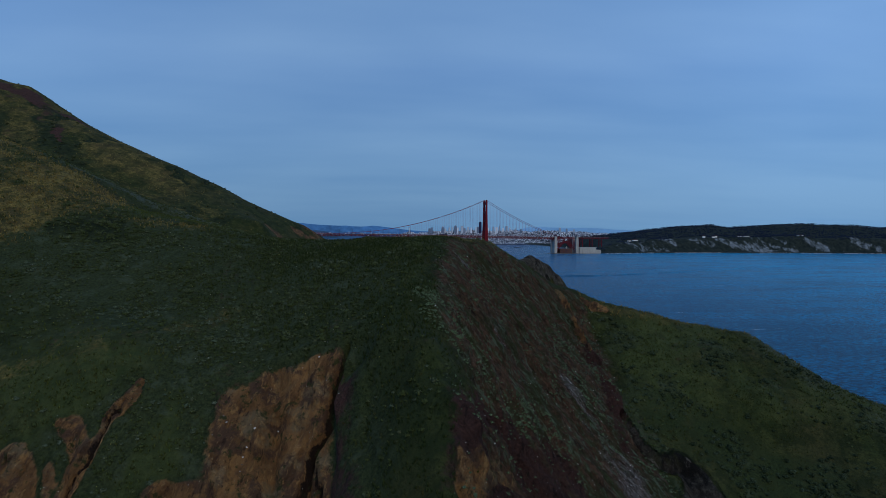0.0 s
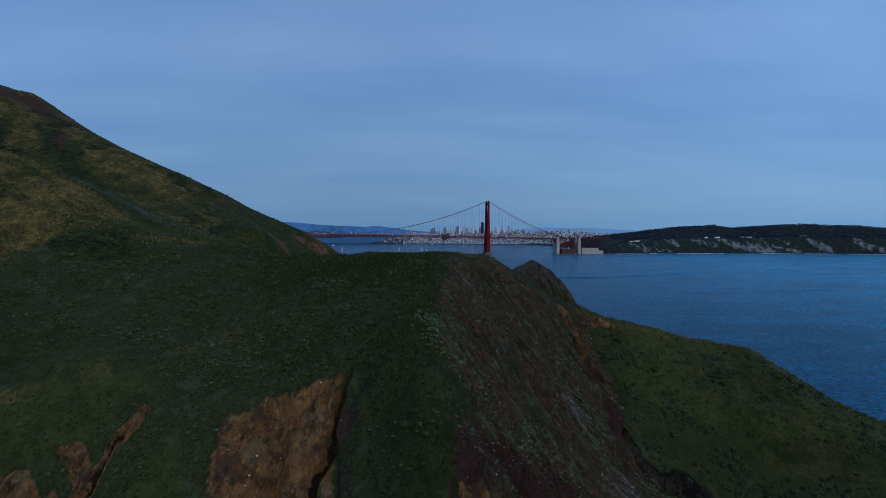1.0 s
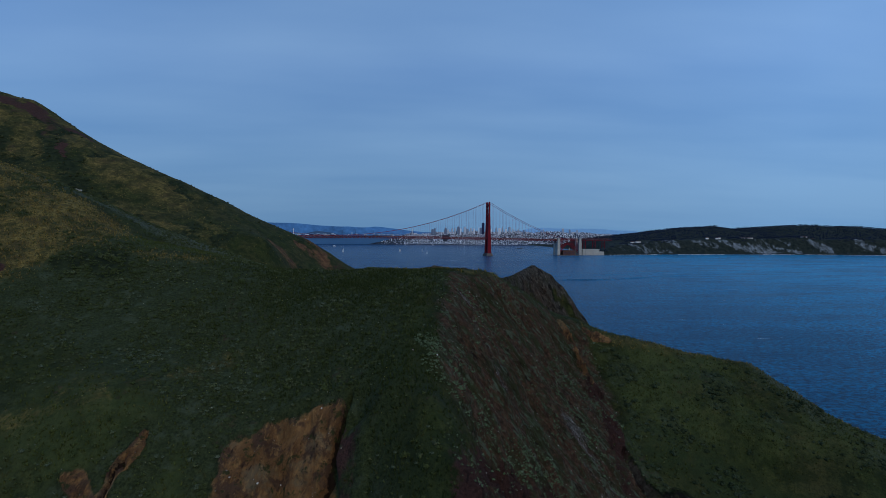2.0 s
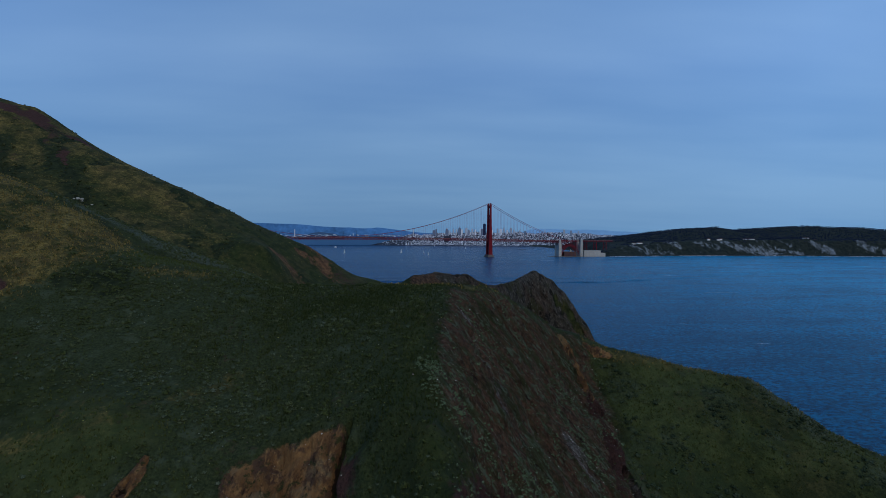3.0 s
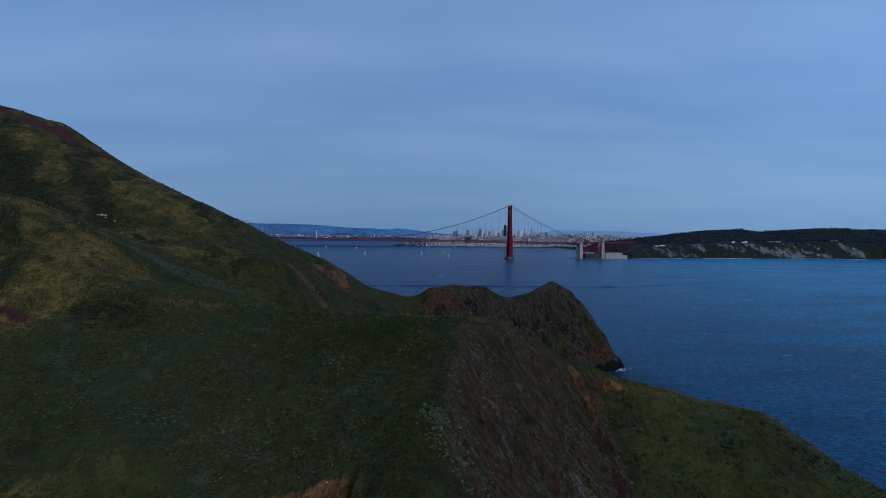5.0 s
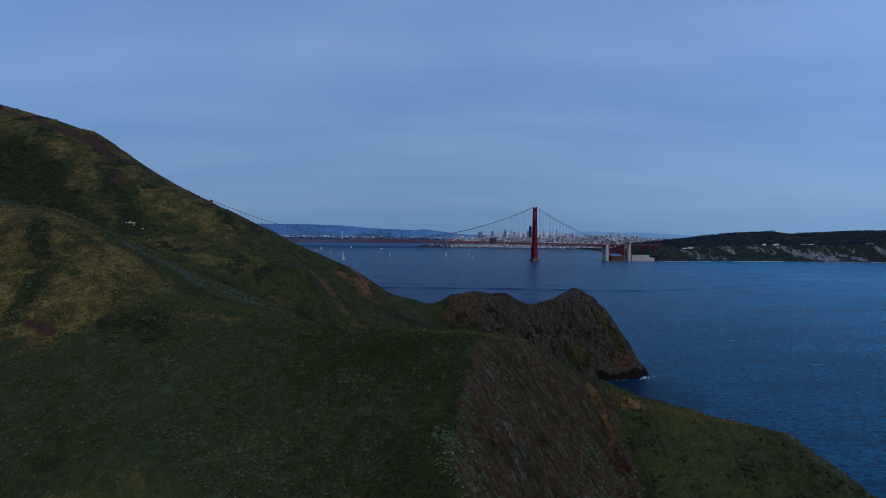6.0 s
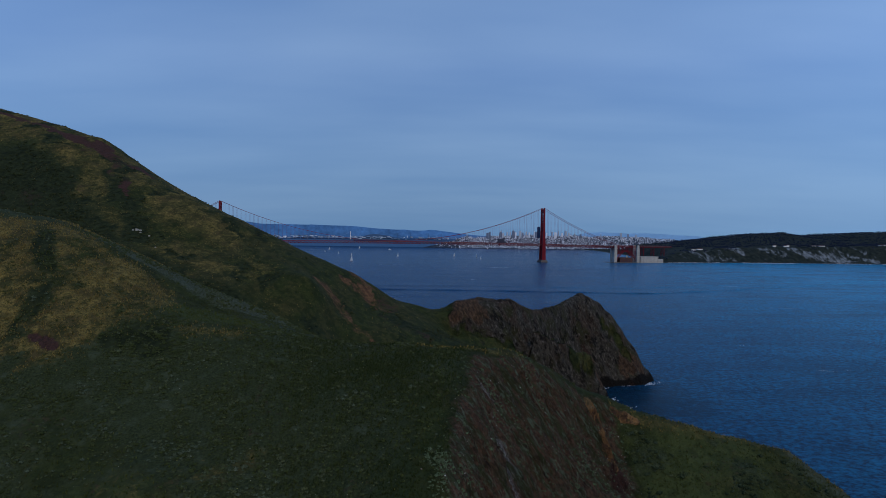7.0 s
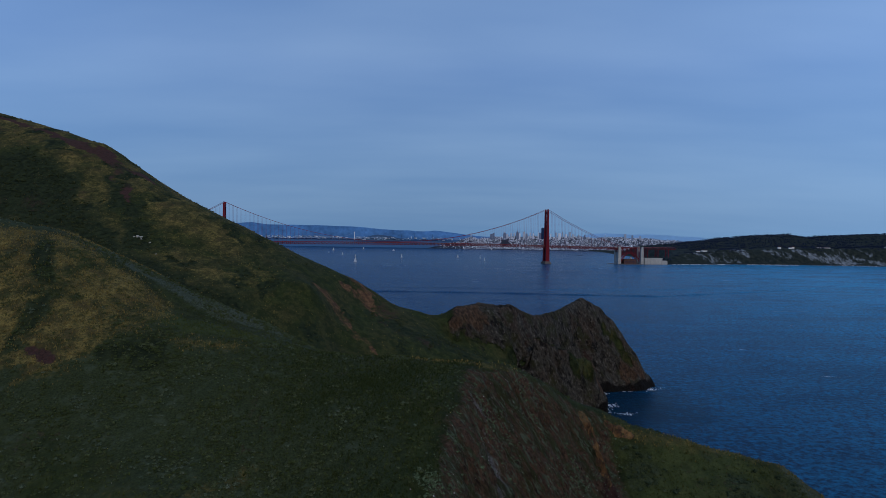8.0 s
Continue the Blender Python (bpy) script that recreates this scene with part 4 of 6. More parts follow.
def spread(knots):
    """Grid lines from (start, step) to (start, step), the step easing between them."""
    out = [knots[0][0]]
    for (a, s), (b, t) in zip(knots, knots[1:]):
        while out[-1] < b - 1e-6:
            f = (out[-1] - a) / (b - a)
            out.append(out[-1] + s + (t - s) * f)
    return np.array(out)


def headland():
    xs = spread([(-620, 14), (-300, 2.0), (-110, 0.7), (-62, 0.48), (60, 0.48), (125, 0.7), (180, 1.2), (230, 6)])
    ys = spread([(-60, 8), (30, 1.5), (56, 0.46), (130, 0.46), (165, 0.6), (210, 1.1), (300, 1.5), (372, 0.8), (385, 0.5), (490, 0.5), (525, 3), (800, 16)])
    X, Y = np.meshgrid(xs, ys)
    Z = smooth_height(X, Y)
    gy, gx = np.gradient(Z, ys, xs)
    masks = cover(X, Y, Z, np.hypot(gx, gy))
    dx, dy, dz = relief(X, Y, Z, gx, gy, masks)
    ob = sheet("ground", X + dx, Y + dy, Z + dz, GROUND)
    X, Y, Z = X + dx, Y + dy, Z + dz
    for name, m in masks.items():
        if name not in ("cave", "cleft"):
            at = ob.data.attributes.new(name, "FLOAT", "POINT")
            at.data.foreach_set("value", np.clip(m, 0, 1).astype(np.float32).ravel())
    tagged(ob, "green coastal headland with rocky wall, orange landslip and dry grass", "hillside", kind="structure")
    return xs, ys, np.stack([X, Y, Z], -1), masks


GX, GY, GRID, COVER = headland()

# ---- the bridge ----
PIER = material("wet_dark_concrete", (0.11, 0.10, 0.095), 0.8, vary=0.3, scale=0.3, bump=0.2)
NORTH, SOUTH = Vector((-820.0, 2286.0, 0)), Vector((437.7, 2523.5, 0))
AXIS = (SOUTH - NORTH).normalized()
SIDE = Vector((-AXIS.y, AXIS.x, 0))
SPAN, GAUGE = (SOUTH - NORTH).length, 27.4
TURN_BRIDGE = math.degrees(math.atan2(AXIS.y, AXIS.x))


def along(s, o=0.0, z=0.0):
    """A place s metres from the south tower along the bridge, o across it."""
    return SOUTH + AXIS * s + SIDE * o + Vector((0, 0, z))


def deck_z(s):
    if -SPAN <= s <= 0:
        return 74.5 + 5.0 * (1 - ((s + SPAN / 2) / (SPAN / 2)) ** 2)
    return 74.5 - 0.016 * (s if s > 0 else -SPAN - s)


def cable_z(s):
    if -SPAN <= s <= 0:
        return 83.0 + 143.0 * ((s + SPAN / 2) / (SPAN / 2)) ** 2
    d = s if s > 0 else -SPAN - s
    k = min(d / 343.0, 1.0)
    return 226.0 + (74.0 - 226.0) * k - 4 * 13.0 * k * (1 - k)


def tower(name, s):
    t = empty(name, Matrix.Translation(along(s)) @ pose(0, 0, 0, 0, 0, TURN_BRIDGE))
    tagged(t, "orange-red art deco steel suspension bridge tower with stepped legs", "bridge tower", "bridge towers")
    bm = bmesh.new()
    box(bm, 30, 50, 9, pose(0, 0, -4), 0.96)
    box(bm, 24, 44, 5, pose(0, 0, 5), 0.96)
    part("pier", bm, PIER, t, "grey concrete pier and fender in the water")
    steps = ((10, 16.0, 11.0), (66, 13.2, 9.6), (96, 11.2, 8.4), (128, 9.2, 7.4), (162, 7.6, 6.6), (196, 6.4, 6.0), (221, 6.4, 6.0))
    for o in (-GAUGE / 2, GAUGE / 2):
        bm = bmesh.new()
        for (z0, w, d), (z1, w1, d1) in zip(steps, steps[1:]):
            box(bm, w, d, z1 - z0, pose(0, o, z0), (w1 + 0.7) / w, (d1 + 0.5) / d)
        leg = part("leg", bm, STEEL, t)
        bm = bmesh.new()
        box(bm, 5.0, 5.0, 3.4, pose(0, o, 221), 0.7)
        box(bm, 2.2, 2.2, 2.0, pose(0, o, 224.4), 0.8)
        part("saddle", bm, STEEL, leg)
    for z, h in ((100, 10), (134, 9), (168, 8), (206, 11), (62, 6)):
        bm = bmesh.new()
        box(bm, 4.6, GAUGE - 6, h, pose(0, 0, z))
        part("portal_strut", bm, STEEL, t)
    for z0, z1 in ((12, 36), (38, 62)):
        bm = bmesh.new()
        beam(bm, (0, -GAUGE / 2, z0), (0, GAUGE / 2, z1), 3.0, 3.0)
        beam(bm, (0, GAUGE / 2, z0), (0, -GAUGE / 2, z1), 3.0, 3.0)
        part("cross_brace", bm, STEEL, t)
    return t


def bridge_deck():
    d = empty("bridge_deck", Matrix.Translation(along(0)))
    tagged(d, "orange-red steel truss bridge deck with cables and hangers", "bridge")
    o0 = along(0)

    def here(s, o, z):
        return along(s, o, z) - o0

    def stations(a, b, gap):
        n = round((b - a) / gap)
        return [a + (b - a) * k / n for k in range(n + 1)]

    for a, b in ((-SPAN - 343, -SPAN), (-SPAN, 0), (0, 343)):
        st = stations(a, b, 15.24)
        bm = bmesh.new()
        for u, v in zip(st, st[1:]):
            zu, zv = deck_z(u), deck_z(v)
            rows = [[bm.verts.new(here(s, o, z + dz)) for o in (-13.7, 13.7) for dz in (0.0, -0.9)] for s, z in ((u, zu), (v, zv))]
            p, q = rows
            bm.faces.new((p[0], q[0], q[2], p[2]))
            bm.faces.new((p[1], p[3], q[3], q[1]))
            bm.faces.new((p[0], p[1], q[1], q[0]))
            bm.faces.new((p[2], q[2], q[3], p[3]))
        part("roadway", bm, CONCRETE, d, "grey road slab")
        for o in (-13.7, 13.7):
            for name, top, size in (("top_chord", 0.4, 1.1), ("bottom_chord", -7.6, 1.1)):
                bm = bmesh.new()
                for u, v in zip(st, st[1:]):
                    beam(bm, here(u, o, deck_z(u) + top), here(v, o, deck_z(v) + top), size, size)
                part(name, bm, STEEL, d)
            bm = bmesh.new()
            for k, (u, v) in enumerate(zip(st, st[1:])):
                m = (u + v) / 2
                beam(bm, here(u, o, deck_z(u) - 7.6), here(m, o, deck_z(m)), 0.8, 0.8)
                beam(bm, here(m, o, deck_z(m)), here(v, o, deck_z(v) - 7.6), 0.8, 0.8)
                beam(bm, here(u, o, deck_z(u) - 7.6), here(u, o, deck_z(u)), 0.9, 0.9)
                beam(bm, here(m, o, deck_z(m) - 7.6), here(m, o, deck_z(m)), 0.7, 0.7)
                beam(bm, here(u, o, deck_z(u) + 1.5), here(v, o, deck_z(v) + 1.5), 0.25, 0.5)
            part("truss_web", bm, STEEL, d)
        bm = bmesh.new()
        for u in st:
            beam(bm, here(u, -13.7, deck_z(u) - 2.5), here(u, 13.7, deck_z(u) - 2.5), 0.8, 2.6)
            beam(bm, here(u, -13.7, deck_z(u) - 7.6), here(u, 13.7, deck_z(u) - 7.6), 0.6, 0.8)
        part("floor_beam", bm, STEEL, d)
        for o in (-GAUGE / 2, GAUGE / 2):
            bm = bmesh.new()
            tube(bm, [here(s, o, cable_z(s)) for s in st], 0.62, 6)
            part("main_cable", bm, STEEL, d)
    bm = bmesh.new()
    box(bm, 0.34, 0.34, 1.0)
    rope = bpy.data.meshes.new("suspender")
    bm.to_mesh(rope)
    bm.free()
    for a, b in ((-SPAN, 0), (0, 343), (-SPAN - 343, -SPAN)):
        for o in (-GAUGE / 2, GAUGE / 2):
            for s in stations(a, b, 15.24)[1:-1]:
                h = cable_z(s) - deck_z(s) - 0.5
                if h > 2:
                    ob = part_mesh("suspender", rope, STEEL, d)
                    ob.matrix_basis = Matrix.Translation(here(s, o, deck_z(s) + 0.5)) @ Matrix.Diagonal((1, 1, h, 1))


def pylon(s):
    p = empty("bridge_pylon", Matrix.Translation(along(s)) @ pose(0, 0, 0, 0, 0, TURN_BRIDGE))
    tagged(p, "tall pale grey concrete bridge pylon with stepped top", "pylon", "bridge pylons")
    for o in (-15.5, 15.5):
        bm = bmesh.new()
        box(bm, 13, 9, 56, pose(0, o, -2), 0.97)
        for sx in (-1, 0, 1):
            box(bm, 1.4, 9.8, 60, pose(sx * 4.3, o, 0), 0.97)
        shaft = part("shaft", bm, CONCRETE, p)
        bm = bmesh.new()
        for z, h, w in ((54, 11, 11), (65, 7, 9), (72, 3, 7)):
            box(bm, w, 8, h, pose(0, o, z), 0.97)
        part("stepped_cap", bm, CONCRETE, shaft)
    bm = bmesh.new()
    box(bm, 10, 24, 54, pose(0, 0, -2))
    part("cross_wall", bm, CONCRETE, p)


def steel_arch(a, b):
    p = empty("steel_arch", Matrix.Translation(along(a)) @ pose(0, 0, 0, 0, 0, TURN_BRIDGE))
    tagged(p, "orange-red steel arch span over the brick fort", "arch")
    L = b - a
    for o in (-13, 13):
        lo = [Vector((L * k / 14, o, 10 + 38 * (1 - (2 * k / 14 - 1) ** 2))) for k in range(15)]
        hi = [v + Vector((0, 0, 5 + 4 * (2 * k / 14 - 1) ** 2)) for k, v in enumerate(lo)]
        bm = bmesh.new()
        for line in (lo, hi):
            for u, v in zip(line, line[1:]):
                beam(bm, u, v, 1.4, 1.4)
        for k in range(14):
            beam(bm, lo[k], hi[k + 1], 0.7, 0.7)
            beam(bm, lo[k], hi[k], 0.7, 0.7)
        part("arch_rib", bm, STEEL, p)
        bm = bmesh.new()
        for u in hi:
            beam(bm, u, (u.x, o, 72), 0.9, 0.9)
        part("spandrel_post", bm, STEEL, p)
        bm = bmesh.new()
        beam(bm, (0, o, 73.0), (L, o, 73.0), 1.2, 1.2)
        beam(bm, (0, o, 65.5), (L, o, 65.5), 1.2, 1.2)
        for k in range(28):
            beam(bm, (L * k / 28, o, 65.5 + 7.5 * (k % 2)), (L * (k + 1) / 28, o, 73 - 7.5 * (k % 2)), 0.7, 0.7)
        part("truss", bm, STEEL, p)
    bm = bmesh.new()
    box(bm, L, 27, 1.0, pose(L / 2, 0, 72.4))
    part("roadway", bm, CONCRETE, p, "grey road slab")


tower("bridge_tower", -SPAN)
tower("bridge_tower", 0)
bridge_deck()
pylon(321)
pylon(425)
steel_arch(331, 415)

# ---- the southern shore: cliffs, woods, fort, city ----
def shore_material():
    g = Nodes("far_shore_ground")
    fine, mid = g.noise(0.06, 5), g.noise(0.012, 4)
    green = g.mix(g.ramp(fine, (0.35, 0.0), (0.65, 1.0)), (0.010, 0.017, 0.017), (0.027, 0.034, 0.028))
    pale = g.mix(g.ramp(fine, (0.35, 0.0), (0.62, 1.0)), (0.06, 0.073, 0.08), (0.185, 0.215, 0.24))
    bare = g.calc("ADD", g.cover("cliff"), g.calc("MULTIPLY", g.calc("SUBTRACT", g.calc("MULTIPLY_ADD", g.noise(0.05, 6, stretch=(1.0, 1.0, 0.35), rough=0.7, turn=0.5), 0.5, g.calc("MULTIPLY", g.noise(0.007, 4, stretch=(1.0, 0.4, 0.6)), 0.5)), 0.5), 3.2))
    c = g.mix(g.ramp(bare, (0.62, 0.0), (0.86, 1.0)), green, pale)
    c = g.mix(g.ramp(g.cover("beach"), (0.3, 0.0), (0.7, 1.0)), c, (0.05, 0.05, 0.048))
    g.put(g.bsdf.inputs["Base Color"], c)
    g.bsdf.inputs["Roughness"].default_value = 0.95
    g.put(g.bsdf.inputs["Normal"], g.bump(fine, 0.8, 8.0))
    return g.m


SHORE = shore_material()
# the woods' navy is distance haze put into dark foliage colours
WOODS = by_island("haze_blue_woods", [(0.013, 0.021, 0.043), (0.015, 0.024, 0.047), (0.017, 0.026, 0.048), (0.014, 0.022, 0.045)], 0.95)
# house and office tones all lean to blue
HOUSES = by_island("bluish_house_walls", [(0.34, 0.39, 0.48), (0.52, 0.58, 0.68), (0.20, 0.24, 0.32), (0.08, 0.11, 0.17), (0.42, 0.46, 0.54), (0.05, 0.07, 0.11), (0.74, 0.80, 0.88), (0.28, 0.33, 0.42), (0.60, 0.66, 0.75), (0.05, 0.07, 0.11)], 0.8)
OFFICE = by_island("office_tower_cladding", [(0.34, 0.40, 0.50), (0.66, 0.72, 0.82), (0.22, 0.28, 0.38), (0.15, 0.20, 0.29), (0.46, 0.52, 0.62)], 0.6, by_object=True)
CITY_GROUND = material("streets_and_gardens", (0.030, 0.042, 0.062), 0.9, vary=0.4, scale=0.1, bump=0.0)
# dark granite, its blue being distance haze mixed into the colour
DARK_GLASS = material("haze_blue_dark", (0.012, 0.034, 0.088), 1.0, vary=0.2, scale=0.1, bump=0.0)

COAST = [(700, 4905), (984, 4870), (1180, 4585), (1155, 4180), (1120, 3600), (1010, 2900), (925, 2700), (905, 2640), (960, 2610), (1100, 2650), (1300, 2705), (1500, 2728), (1686, 2752), (1900, 2765), (2084, 2752), (2400, 2690), (2900, 2560), (3500, 2480), (3500, 4905)]
RIDGE_X = [900, 1040, 1186, 1250, 1311, 1420, 1505, 1590, 1749, 1850, 1905, 1985, 2061, 2160, 2249, 2462, 2650, 2850, 3100, 3500]
RIDGE_Z = [30, 62, 92, 104, 112, 106, 97, 106, 122, 126, 132, 121, 114, 128, 138, 143, 136, 122, 112, 120]
CLIFF_X = [900, 1000, 1150, 1300, 1500, 1700, 1900, 2100, 2400, 2800, 3500]
CLIFF_Z = [8, 34, 56, 66, 70, 79, 81, 83, 80, 76, 80]


def coast_distance(x, y):
    return (inside(x, y, COAST, 5000.0) - 0.5) * 10000.0


def shore_height(x, y):
    d = coast_distance(x, y) + 14 * fbm(x, y, 120, 4, 80) + 7 * fbm(x, y, 35, 3, 84)
    south = step(3200, 2850, y - 0.0 * x) * step(930, 1100, x)
    top = np.interp(x, CLIFF_X, CLIFF_Z) * (0.93 + 0.12 * fbm(x, y, 160, 3, 81))
    cliff = top * step(4, 95, d) * step(930, 1100, x) * step(4300, 3600, y)
    flat = 9 * step(0, 60, d) * (1 - south)
    ridge = np.interp(x, RIDGE_X, RIDGE_Z)
    rise = np.maximum(ridge - np.interp(x, CLIFF_X, CLIFF_Z), 0) * step(130, 560, d) * step(4300, 3500, y) * step(930, 1150, x)
    z = np.where(d < 0, np.maximum(d * 0.3, -6), cliff + flat + rise + 2.5 * fbm(x, y, 60, 4, 82) * step(20, 90, d) + 0.8)
    return z, d, south


def southern_shore():
    xs = spread([(860, 9), (1000, 6), (2400, 6), (3450, 14)])
    ys = spread([(2440, 14), (2580, 6), (2860, 6), (3000, 16), (3600, 24), (4890, 30)])
    X, Y = np.meshgrid(xs, ys)
    Z, d, south = shore_height(X, Y)
    ob = sheet("southern_shore", X, Y, Z, SHORE)
    scars = 0 * X
    for line, w in (([(1335, 78, 0.6), (1375, 62, 1), (1412, 36, 0.6)], 26), ([(1500, 74, 0.6), (1560, 60, 1.1), (1622, 38, 0.7)], 34), ([(1645, 68, 0.6), (1700, 48, 1), (1760, 27, 1), (1890, 3, 0.7)], 24), ([(1785, 48, 0.6), (1830, 30, 1), (1905, 6, 0.8)], 28), ([(1920, 32, 0.6), (2035, 5, 0.8)], 18), ([(1960, 72, 0.8), (1990, 48, 0.8)], 18), ([(1155, 50, 0.7), (1205, 8, 0.9)], 24), ([(2110, 60, 0.8), (2180, 20, 1)], 30), ([(2330, 64, 0.8), (2420, 14, 1)], 36)):
        scars = np.maximum(scars, near_line(X + 10 * fbm(X, Z, 30, 3, 86), Z, line, w))
    masks = {"cliff": step(2, 20, d) * step(135, 80, d) * south * (0.45 + 0.34 * step(0.0, 0.6, scars)), "beach": step(16, 4, d) * step(-20, -2, d)}
    for name, m in masks.items():
        at = ob.data.attributes.new(name, "FLOAT", "POINT")
        at.data.foreach_set("value", np.clip(m, 0, 1).astype(np.float32).ravel())
    tagged(ob, "distant shore with pale eroded cliffs and green tops", "shore", kind="structure")


ICO_V = np.array([(0, 0, 1.0)] + [(0.89 * math.cos(k * math.tau / 5), 0.89 * math.sin(k * math.tau / 5), 0.45) for k in range(5)] + [(0.89 * math.cos((k + 0.5) * math.tau / 5), 0.89 * math.sin((k + 0.5) * math.tau / 5), -0.45) for k in range(5)] + [(0, 0, -1.0)])
ICO_F = np.array([(0, 1 + k, 1 + (k + 1) % 5) for k in range(5)] + [(1 + k, 6 + k, 1 + (k + 1) % 5) for k in range(5)] + [(1 + (k + 1) % 5, 6 + k, 6 + (k + 1) % 5) for k in range(5)] + [(11, 6 + (k + 1) % 5, 6 + k) for k in range(5)])


def lumps(name, places, sizes, material, squash=0.8, rough=0.35, seed=3, parent=None):
    """Many uneven lumps in one mesh."""
    rng = np.random.default_rng(seed)
    n = len(places)
    v = ICO_V[None] * (1 + rough * rng.uniform(-1, 1, (n, 12, 1)))
    v = v * (np.asarray(sizes)[:, None, None] * np.array([1, 1, squash])) + np.asarray(places)[:, None]
    f = ICO_F[None] + 12 * np.arange(n)[:, None, None]
    return soup(name, v.reshape(-1, 3), f.reshape(-1, 3), material, parent)


def woods():
    rng = np.random.default_rng(11)
    x, y = rng.uniform(960, 3300, 40000), 2640 + 1700 * rng.random(40000) ** 1.5
    z, d, south = shore_height(x, y)
    clear = fbm(x, y, 220, 3, 90)
    keep = (d > np.where(south > 0.5, 118, 40)) & (z > 3) & ((d > 170) | (clear > 0.0)) & (rng.random(40000) < np.where(y < 3500, 0.9, 0.35))
    x, y, z = x[keep][:7500], y[keep][:7500], z[keep][:7500]
    r = rng.uniform(1.6, 3.6, len(x))
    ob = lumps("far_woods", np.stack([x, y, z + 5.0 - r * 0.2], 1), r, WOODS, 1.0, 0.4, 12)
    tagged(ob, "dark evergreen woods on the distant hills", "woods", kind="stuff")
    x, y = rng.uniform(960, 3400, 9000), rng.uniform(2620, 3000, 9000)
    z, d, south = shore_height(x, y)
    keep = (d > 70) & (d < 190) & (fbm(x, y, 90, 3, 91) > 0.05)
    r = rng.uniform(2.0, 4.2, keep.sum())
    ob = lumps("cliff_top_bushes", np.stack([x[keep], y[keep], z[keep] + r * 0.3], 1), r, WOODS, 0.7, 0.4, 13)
    tagged(ob, "low dark bushes along the distant cliff top", "bushes", kind="stuff")


def fort():
    f = empty("brick_fort", Matrix.Translation(along(372, 8, 1.5)) @ pose(0, 0, 0, 0, 0, TURN_BRIDGE))
    tagged(f, "low red-brick coastal fort under the steel arch", "fort")
    bm = bmesh.new()
    box(bm, 58, 46, 19, pose(0, 0, 0), 0.99)
    box(bm, 59, 47, 1.2, pose(0, 0, 19))
    part("wall", bm, BRICKWORK, f)
    for k in range(8):
        for z in (3.5, 9.0):
            bm = bmesh.new()
            box(bm, 2.2, 0.8, 2.6, pose(-22 + 6.2 * k, -23.2, z))
            part("gun_port", bm, DARK_GLASS, f)
    bm = bmesh.new()
    box(bm, 6, 4, 7, pose(14, 0, 20))
    lighthouse = part("lighthouse", bm, CONCRETE, f)
    bm = bmesh.new()
    box(bm, 3, 3, 3, pose(14, 0, 27), 0.5)
    part("lantern", bm, CONCRETE, lighthouse)
    w = empty("sea_wall", Matrix.Translation(along(370, -16, 0)) @ pose(0, 0, 0, 0, 0, TURN_BRIDGE))
    tagged(w, "low grey stone sea wall around the fort", "sea wall")
    bm = bmesh.new()
    box(bm, 104, 70, 5, pose(0, 16, -3.2), 0.97)
    part("wall", bm, PIER, w)
    rng = random.Random(5)
    bm = bmesh.new()
    for k in range(70):
        box(bm, rng.uniform(2, 4), rng.uniform(2, 4), rng.uniform(2, 3.5), pose(-62 + rng.uniform(-14, 6), rng.uniform(-20, 60), -1.5, 0, 0, rng.uniform(0, 90)), 0.6)
    part("rubble", bm, PIER, w)


def anchorage():
    a = empty("anchorage", Matrix.Translation(along(479, 0, 0)) @ pose(0, 0, 0, 0, 0, TURN_BRIDGE))
    tagged(a, "pale grey concrete cable anchorage block by the water", "anchorage")
    bm = bmesh.new()
    box(bm, 84, 34, 27, pose(0, 0, -2), 0.985)
    for k in range(7):
        box(bm, 2.4, 36, 26, pose(-39 + 13 * k, 0, -2))
    box(bm, 86, 36, 2, pose(0, 0, 25))
    part("block", bm, CONCRETE, a)
    bm = bmesh.new()
    box(bm, 26, 30, 18, pose(54, 0, -2), 0.97)
    part("lower_block", bm, CONCRETE, a)
    v = empty("approach_viaduct", Matrix.Translation(along(434, 0, 0)) @ pose(0, 0, 0, 0, 0, TURN_BRIDGE))
    tagged(v, "orange-red steel approach viaduct on tall posts", "viaduct")
    bm = bmesh.new()
    box(bm, 150, 27, 1.2, pose(75, 0, 71.5))
    part("roadway", bm, CONCRETE, v, "grey road slab")
    for o in (-13, 13):
        bm = bmesh.new()
        beam(bm, (0, o, 72.5), (150, o, 72.5), 1.2, 1.2)
        beam(bm, (0, o, 65.5), (150, o, 65.5), 1.2, 1.2)
        for k in range(30):
            beam(bm, (5 * k, o, 65.5 + 7 * (k % 2)), (5 * k + 5, o, 72.5 - 7 * (k % 2)), 0.6, 0.6)
        part("truss", bm, STEEL, v)
    for k in range(3):
        bm = bmesh.new()
        for o in (-12, 12):
            beam(bm, (20 + 48 * k, o, 30), (20 + 48 * k, o, 66), 2.2, 2.2)
        beam(bm, (20 + 48 * k, -12, 34), (20 + 48 * k, 12, 64), 1.0, 1.0)
        beam(bm, (20 + 48 * k, 12, 34), (20 + 48 * k, -12, 64), 1.0, 1.0)
        part("bent", bm, STEEL, v)


def city_z(x):
    return np.interp(x, [-120, 0, 140, 230, 290, 330, 440, 560, 800, 1000, 1180, 1290, 1400, 1720, 2100], [-3, 26, 70, 102, 80, 84, 100, 104, 110, 112, 106, 114, 112, 98, 80])


def city_height(x, y):
    return city_z(x) * step(4772 + 0.02 * x, 4935, y + 18 * fbm(x, y, 90, 3, 95)) * (0.9 + 0.1 * fbm(x, y, 70, 3, 96)) + 3


